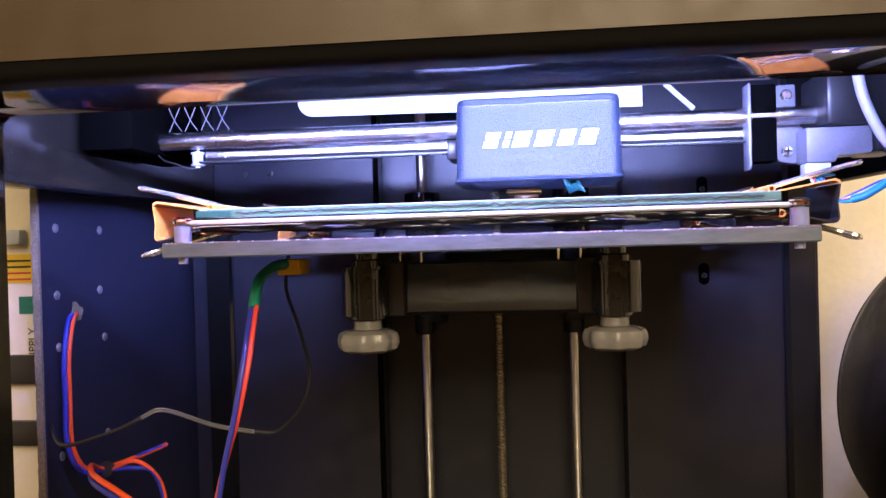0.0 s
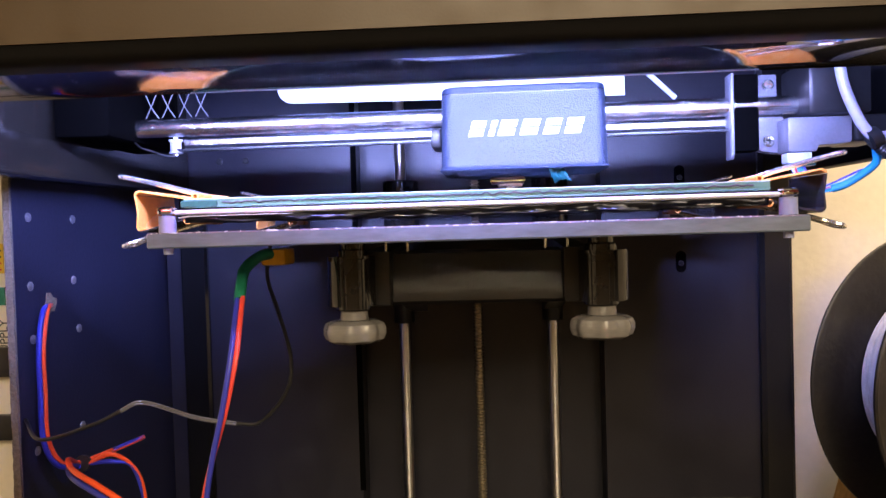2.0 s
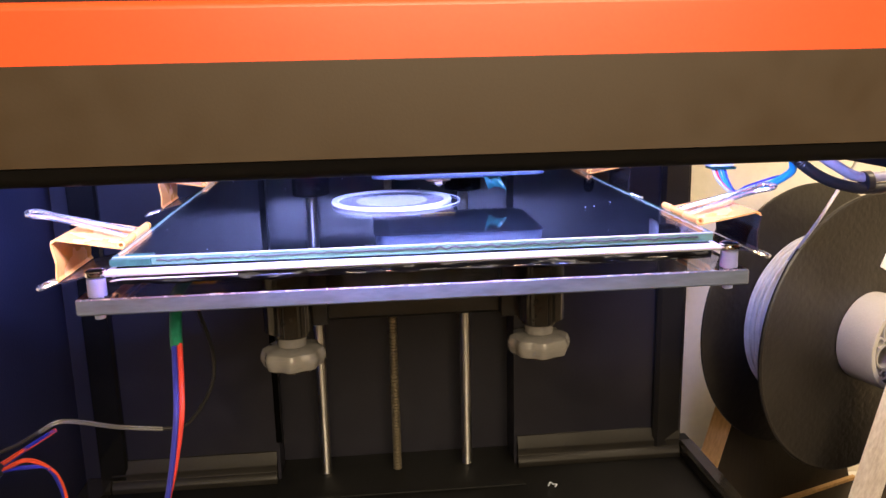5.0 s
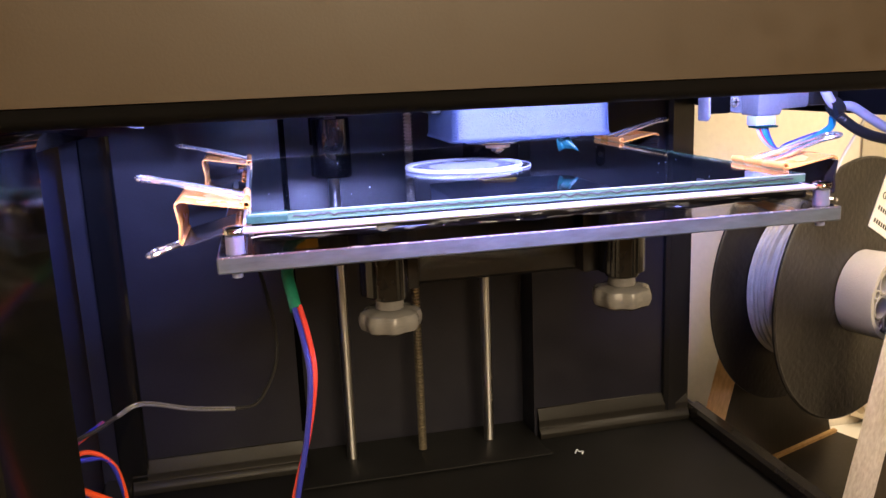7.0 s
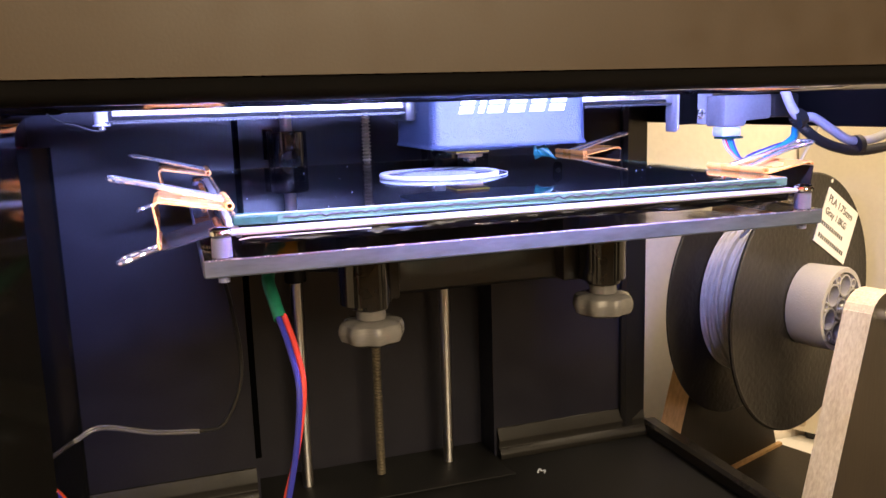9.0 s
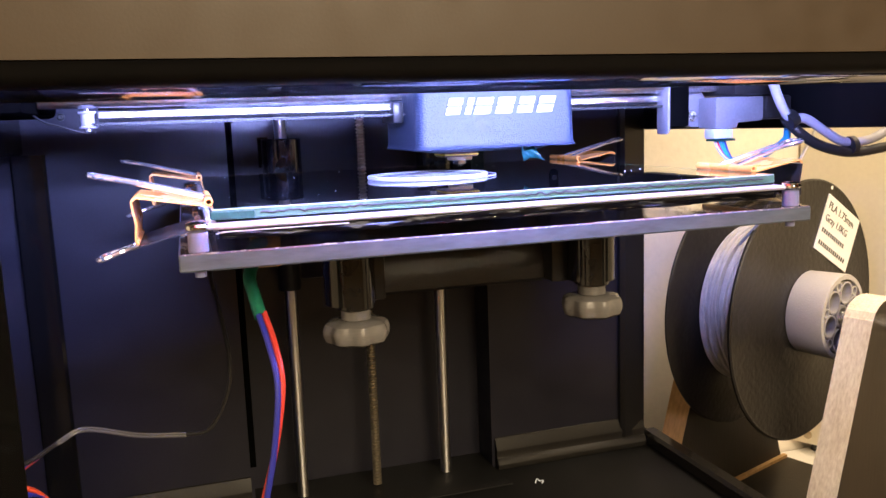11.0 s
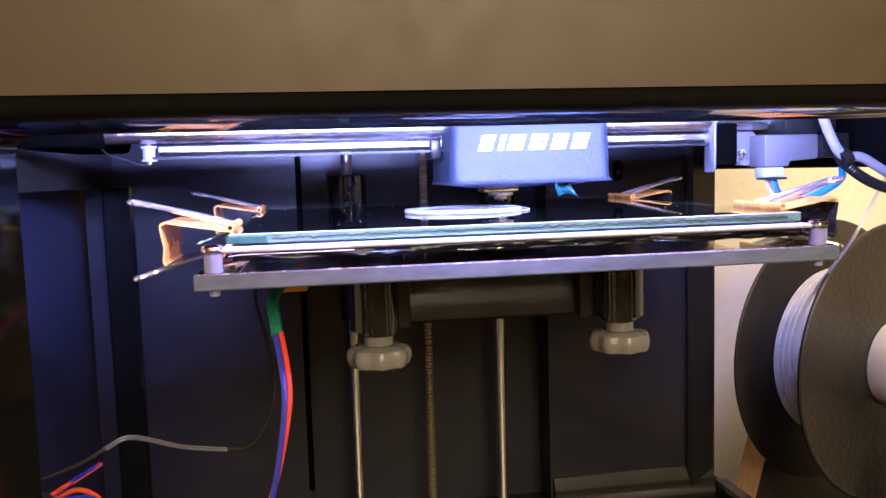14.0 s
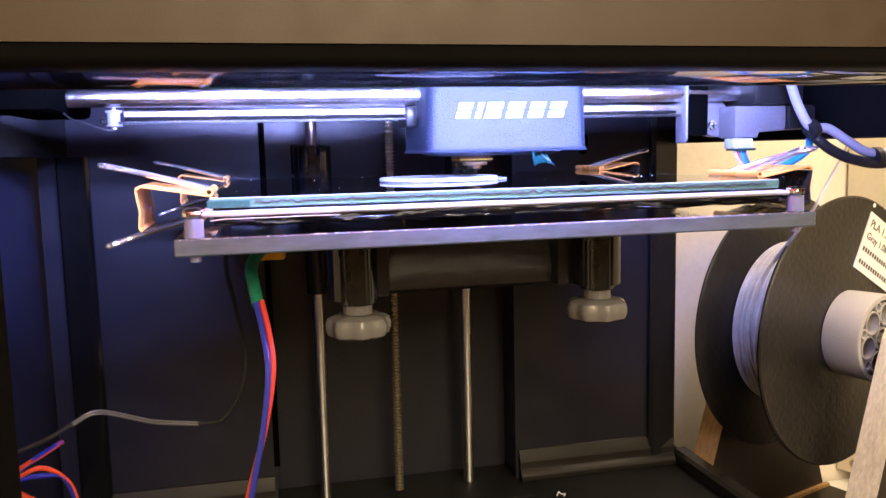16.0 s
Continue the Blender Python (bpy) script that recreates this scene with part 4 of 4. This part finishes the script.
part("white_plug", box(-0.2530, -0.2420, 0.1120, 0.1190, 0.2150, 0.2225, 0.001), M["nylon"], psu, "white plug")
for d in (0.0, 0.003):
    part("plug_lead", tube([(-0.2528, 0.115, 0.2175 + d), (-0.2620, 0.112, 0.2165 + d), (-0.2760, 0.112, 0.2150 + d)], 0.001, 8), M["wireblack"], psu)
part("green_mark", box(-0.2480, -0.2400, 0.1190, 0.1198, 0.1790, 0.1880), M["green"], psu, "green printed mark", smooth=False)
letters("SUPPLY", 0.006, M["ink"], psu, Matrix.Translation((-0.2395, 0.1195, 0.1520)) @ Matrix.Rotation(radians(90), 4, "X") @ Matrix.Rotation(radians(90), 4, "Z"))

# ---------------------------------------------------------------- spool on its stand
AX = Vector((0.34, -0.94, 0)).normalized()
UX = Vector((-AX.y, AX.x, 0))
SP = Matrix((( UX.x, 0, AX.x, 0.290), (UX.y, 0, AX.y, 0.197), (0, 1, 0, 0.112), (0, 0, 0, 1)))
spool = thing("filament_spool", "black filament spool half full of grey filament", "spool", at=(0.29, 0.197, 0.112))


def on_spool(profile, seg=64, wave=None):
    return lathe(profile, seg, SP, wave)


part("front_flange", on_spool([(0.0265, -0.0030), (0.0885, -0.0030), (0.0900, -0.0020), (0.0900, -0.0008), (0.0888, 0.0), (0.0870, -0.0006), (0.0420, -0.0006), (0.0400, 0.0), (0.0265, 0.0), (0.0265, -0.0030)], 96), M["spool"], spool)
part("rear_flange", on_spool([(0.0265, -0.0500), (0.0885, -0.0500), (0.0900, -0.0490), (0.0900, -0.0480), (0.0885, -0.0470), (0.0265, -0.0470), (0.0265, -0.0500)], 96), M["spool"], spool)
part("core", on_spool([(0.0265, -0.0469), (0.0360, -0.0469), (0.0360, -0.0031), (0.0265, -0.0031), (0.0265, -0.0469)], 48), M["spool"], spool)
prof = [(0.0362, -0.0466)]
k = 0
while -0.0462 + 0.00178 * (k + 1) < -0.0035:
    h = -0.0462 + 0.00178 * k
    R = 0.0566 + 0.0026 * noise.noise((k * 0.55, 0.2, 0.5)) - (0.0030 if k in (7, 12, 19) else 0)
    prof += [(R - 0.0007, h), (R, h + 0.0006), (R, h + 0.0012), (R - 0.0007, h + 0.00175)]
    k += 1
prof += [(0.0362, -0.0033), (0.0362, -0.0466)]
part("filament_winding", on_spool(prof, 72), M["filament"], spool, "grey wound filament")
# a few strands that cross over the even turns
for k, (h, amp, ph, lift) in enumerate(((-0.034, 0.0075, 0.4, 0.0010), (-0.022, 0.0110, 2.1, 0.0016), (-0.013, 0.0060, 4.0, 0.0008), (-0.028, 0.0140, 5.2, 0.0022), (-0.009, 0.0030, 1.2, 0.0012))):
    loop = [SP @ Vector(((0.0573 + lift) * math.cos(a), (0.0573 + lift) * math.sin(a), h + amp * math.sin(a * (1 if k % 2 else 0.5) + ph))) for a in [2 * math.pi * j / 40 for j in range(41)]]
    part("loose_strand", tube(loop, 0.0009, 8, 2), M["filament"], spool, "loose grey strand")
# hub with its ring of holes
hubth = part("hub_shell", on_spool([(0.0250, -0.0520), (0.0262, -0.0520), (0.0262, 0.0004), (0.0280, 0.0006), (0.0285, 0.0240), (0.0280, 0.0250), (0.0250, 0.0250), (0.0250, -0.0520)], 48), M["hub"], spool, "light grey printed hub")
for k in range(6):
    a = radians(60 * k + 15)
    m = SP @ Matrix.Translation((0.0158 * math.cos(a), 0.0158 * math.sin(a), 0))
    part("hub_ring", lathe([(0.0068, -0.0080), (0.0078, -0.0080), (0.0078, 0.0246), (0.0068, 0.0246), (0.0068, -0.0080)], 24, m), M["hub"], hubth)
    a += radians(30)
    m = SP @ Matrix.Translation((0.0215 * math.cos(a), 0.0215 * math.sin(a), 0))
    part("hub_ring", lathe([(0.0024, -0.0080), (0.0034, -0.0080), (0.0034, 0.0246), (0.0024, 0.0246), (0.0024, -0.0080)], 16, m), M["hub"], hubth)
part("hub_ring", lathe([(0.0062, -0.0080), (0.0078, -0.0080), (0.0078, 0.0246), (0.0062, 0.0246), (0.0062, -0.0080)], 24, SP), M["hub"], hubth)
part("hub_web", on_spool([(0.0050, -0.0100), (0.0249, -0.0100), (0.0249, -0.0085), (0.0050, -0.0085), (0.0050, -0.0100)], 36), M["spool"], hubth)
part("rim_hole", lathe([(0.0, 0.0), (0.0015, 0.0), (0.0015, 0.0003), (0.0, 0.0003)], 16, SP @ Matrix.Translation((0.0290, 0.0822, -0.0004))), M["paper"], spool, "small hole in the flange")
part("rim_hole", lathe([(0.0, 0.0), (0.0016, 0.0), (0.0016, 0.0003), (0.0, 0.0003)], 16, SP @ Matrix.Translation((0.0600, 0.0610, -0.0004))), M["ink"], spool, "small hole in the flange")
# label: a tilted paper square on the front flange
LM = SP @ Matrix.Translation((0.0378, 0.0490, 0.0)) @ Matrix.Rotation(radians(-28), 4, "Z")
bm = bmesh.new()
prism([(-0.0250, -0.0200), (0.0250, -0.0200), (0.0250, 0.0200), (-0.0250, 0.0200)], -0.0004, 0.0004, "z", bm=bm)
bm.transform(LM)
lab = part("paper_label", bm, M["paper"], spool, "white paper label", smooth=False)
letters("PLA 1.75mm", 0.0076, M["ink"], spool, LM @ Matrix.Translation((-0.0220, 0.0108, 0.0006)), "label_text")
letters("Gray 1.0KG", 0.0070, M["ink"], spool, LM @ Matrix.Translation((-0.0220, 0.0020, 0.0006)), "label_text")
for z0, n in ((-0.0065, 11), (-0.0155, 13)):
    for k in range(n):
        bm = bmesh.new()
        x0 = -0.0220 + k * 0.0032
        prism([(x0, z0), (x0 + 0.0019, z0), (x0 + 0.0019, z0 + 0.0030), (x0, z0 + 0.0030)], 0.00045, 0.0006, "z", bm=bm)
        bm.transform(LM)
        part("label_bar", bm, M["ink"], lab, smooth=False)

stand = thing("spool_stand", "dark wooden spool stand with raw plywood edges", "spool stand", at=(0.29, 0.2, -0.05))


def stand_arm(h0, h1, edge):
    """An upright of the stand: a tapered board, rounded at the top, dark faces and a raw edge."""
    o = [(-0.075, -0.1450), (-0.0215, 0.0060), *[(0.0215 * math.cos(radians(a)), 0.004 + 0.0130 * math.sin(radians(a))) for a in range(170, 9, -20)], (0.0215, 0.0060), (0.075, -0.1450)]
    bm = prism(o, h0, h1, "z")
    for f_ in bm.faces:
        f_.material_index = 0 if abs(f_.normal.z) > 0.9 else 1
    bm.transform(SP)
    part("upright", bm, [M["standface"], edge], stand, "dark stained board with a raw edge", smooth=False)


stand_arm(0.0360, 0.0540, M["ply"])
stand_arm(-0.0760, -0.0580, M["pine"])
bm = bmesh.new()
prism([(-0.030, -0.1450), (0.078, -0.1450), (0.078, -0.1425), (-0.030, -0.1425)], -0.0579, -0.0545, "z", bm=bm)
bm.transform(SP)
part("foot_strip", bm, M["pine"], stand, "raw pine strip", smooth=False)
bm = bmesh.new()
prism([(-0.080, -0.1620), (0.080, -0.1620), (0.080, -0.1452), (-0.080, -0.1452)], -0.088, 0.068, "z", 0.0008, bm=bm)
for f_ in bm.faces:
    f_.material_index = 0 if abs((f_.normal).y) > 0.9 else 1
bm.transform(SP)
part("base", bm, [M["standface"], M["pine"]], stand, smooth=False)
bm = rod((0, 0, -0.058), (0, 0, 0.060), 0.0040, 20, bevel=0.0006)
bm.transform(SP)
part("axle", bm, M["steel"], stand, "steel axle")

strand = tagged(part("filament_strand", tube([SP @ Vector((-0.050, 0.0500, -0.020)), (0.2206, 0.1458, 0.1952), (0.2300, 0.1430, 0.2140), (0.2390, 0.140, 0.2330), (0.2520, 0.136, 0.2650)], 0.0009, 8), M["paper"]), "thin pale filament running up from the spool", "filament")

tagged(part("paper_sheet", box(0.345, 0.470, 0.268, 0.3150, -0.0499, -0.0492), M["paper"], smooth=False), "white paper sheet lying on the table", "paper")
# a cream cabinet against the wall, standing askew behind the spool
cabinet = thing("cream_cabinet", "cream painted metal cabinet standing behind the spool", "cabinet", at=(0.44, 0.25, -0.05))
CA, CB = Vector((0.384, 0.3155)), Vector((0.468, 0.160))
cn = Vector((-(CB - CA).y, (CB - CA).x)).normalized()
foot = [CA, CB, CB + cn * 0.12, Vector((CA.x + 0.16, CA.y))]
part("body", prism([tuple(p) for p in foot], -0.0395, 0.300, "z", 0.0012), M["psu"], cabinet)
for u in (0.10, 0.85):
    p = CA.lerp(CB, u) + cn * 0.016
    part("foot", rod((p.x, p.y, -0.0491), (p.x, p.y, -0.0396), 0.006, 18, bevel=0.0008), M["wireblack"], cabinet, "short black foot")
for u in (0.08, 0.55):
    p = CA.lerp(CB, u)
    part("screw", rod((p.x, p.y, -0.031), (p.x - cn.x * 0.0016, p.y - cn.y * 0.0016, -0.031), 0.0036, 16, bevel=0.0005), M["screwsteel"], cabinet, "dark screw head")

# a scrap of filament on the printer floor
tagged(part("plastic_scrap", tube([(0.0890, 0.203, 0.0200), (0.0905, 0.2035, 0.0222), (0.0925, 0.2045, 0.0203), (0.0945, 0.2030, 0.0208), (0.0930, 0.2015, 0.0199)], 0.0005, 6), M["nylon"]), "curled white scrap of plastic on the floor", "scrap")

# dust and crumbs on the glass
bm = bmesh.new()
rnd = random.Random(5)
for k in range(32):
    r = 0.00008 + 0.00018 * rnd.random() ** 4
    bmesh.ops.create_icosphere(bm, subdivisions=1, radius=r, matrix=Matrix.Translation((-0.095 + 0.19 * rnd.random(), 0.008 + 0.18 * rnd.random(), 0.2243 + r * 0.6)))
tagged(part("dust_specks", bm, M["nylon"]), "fine white dust specks on the glass", "dust", kind="stuff")
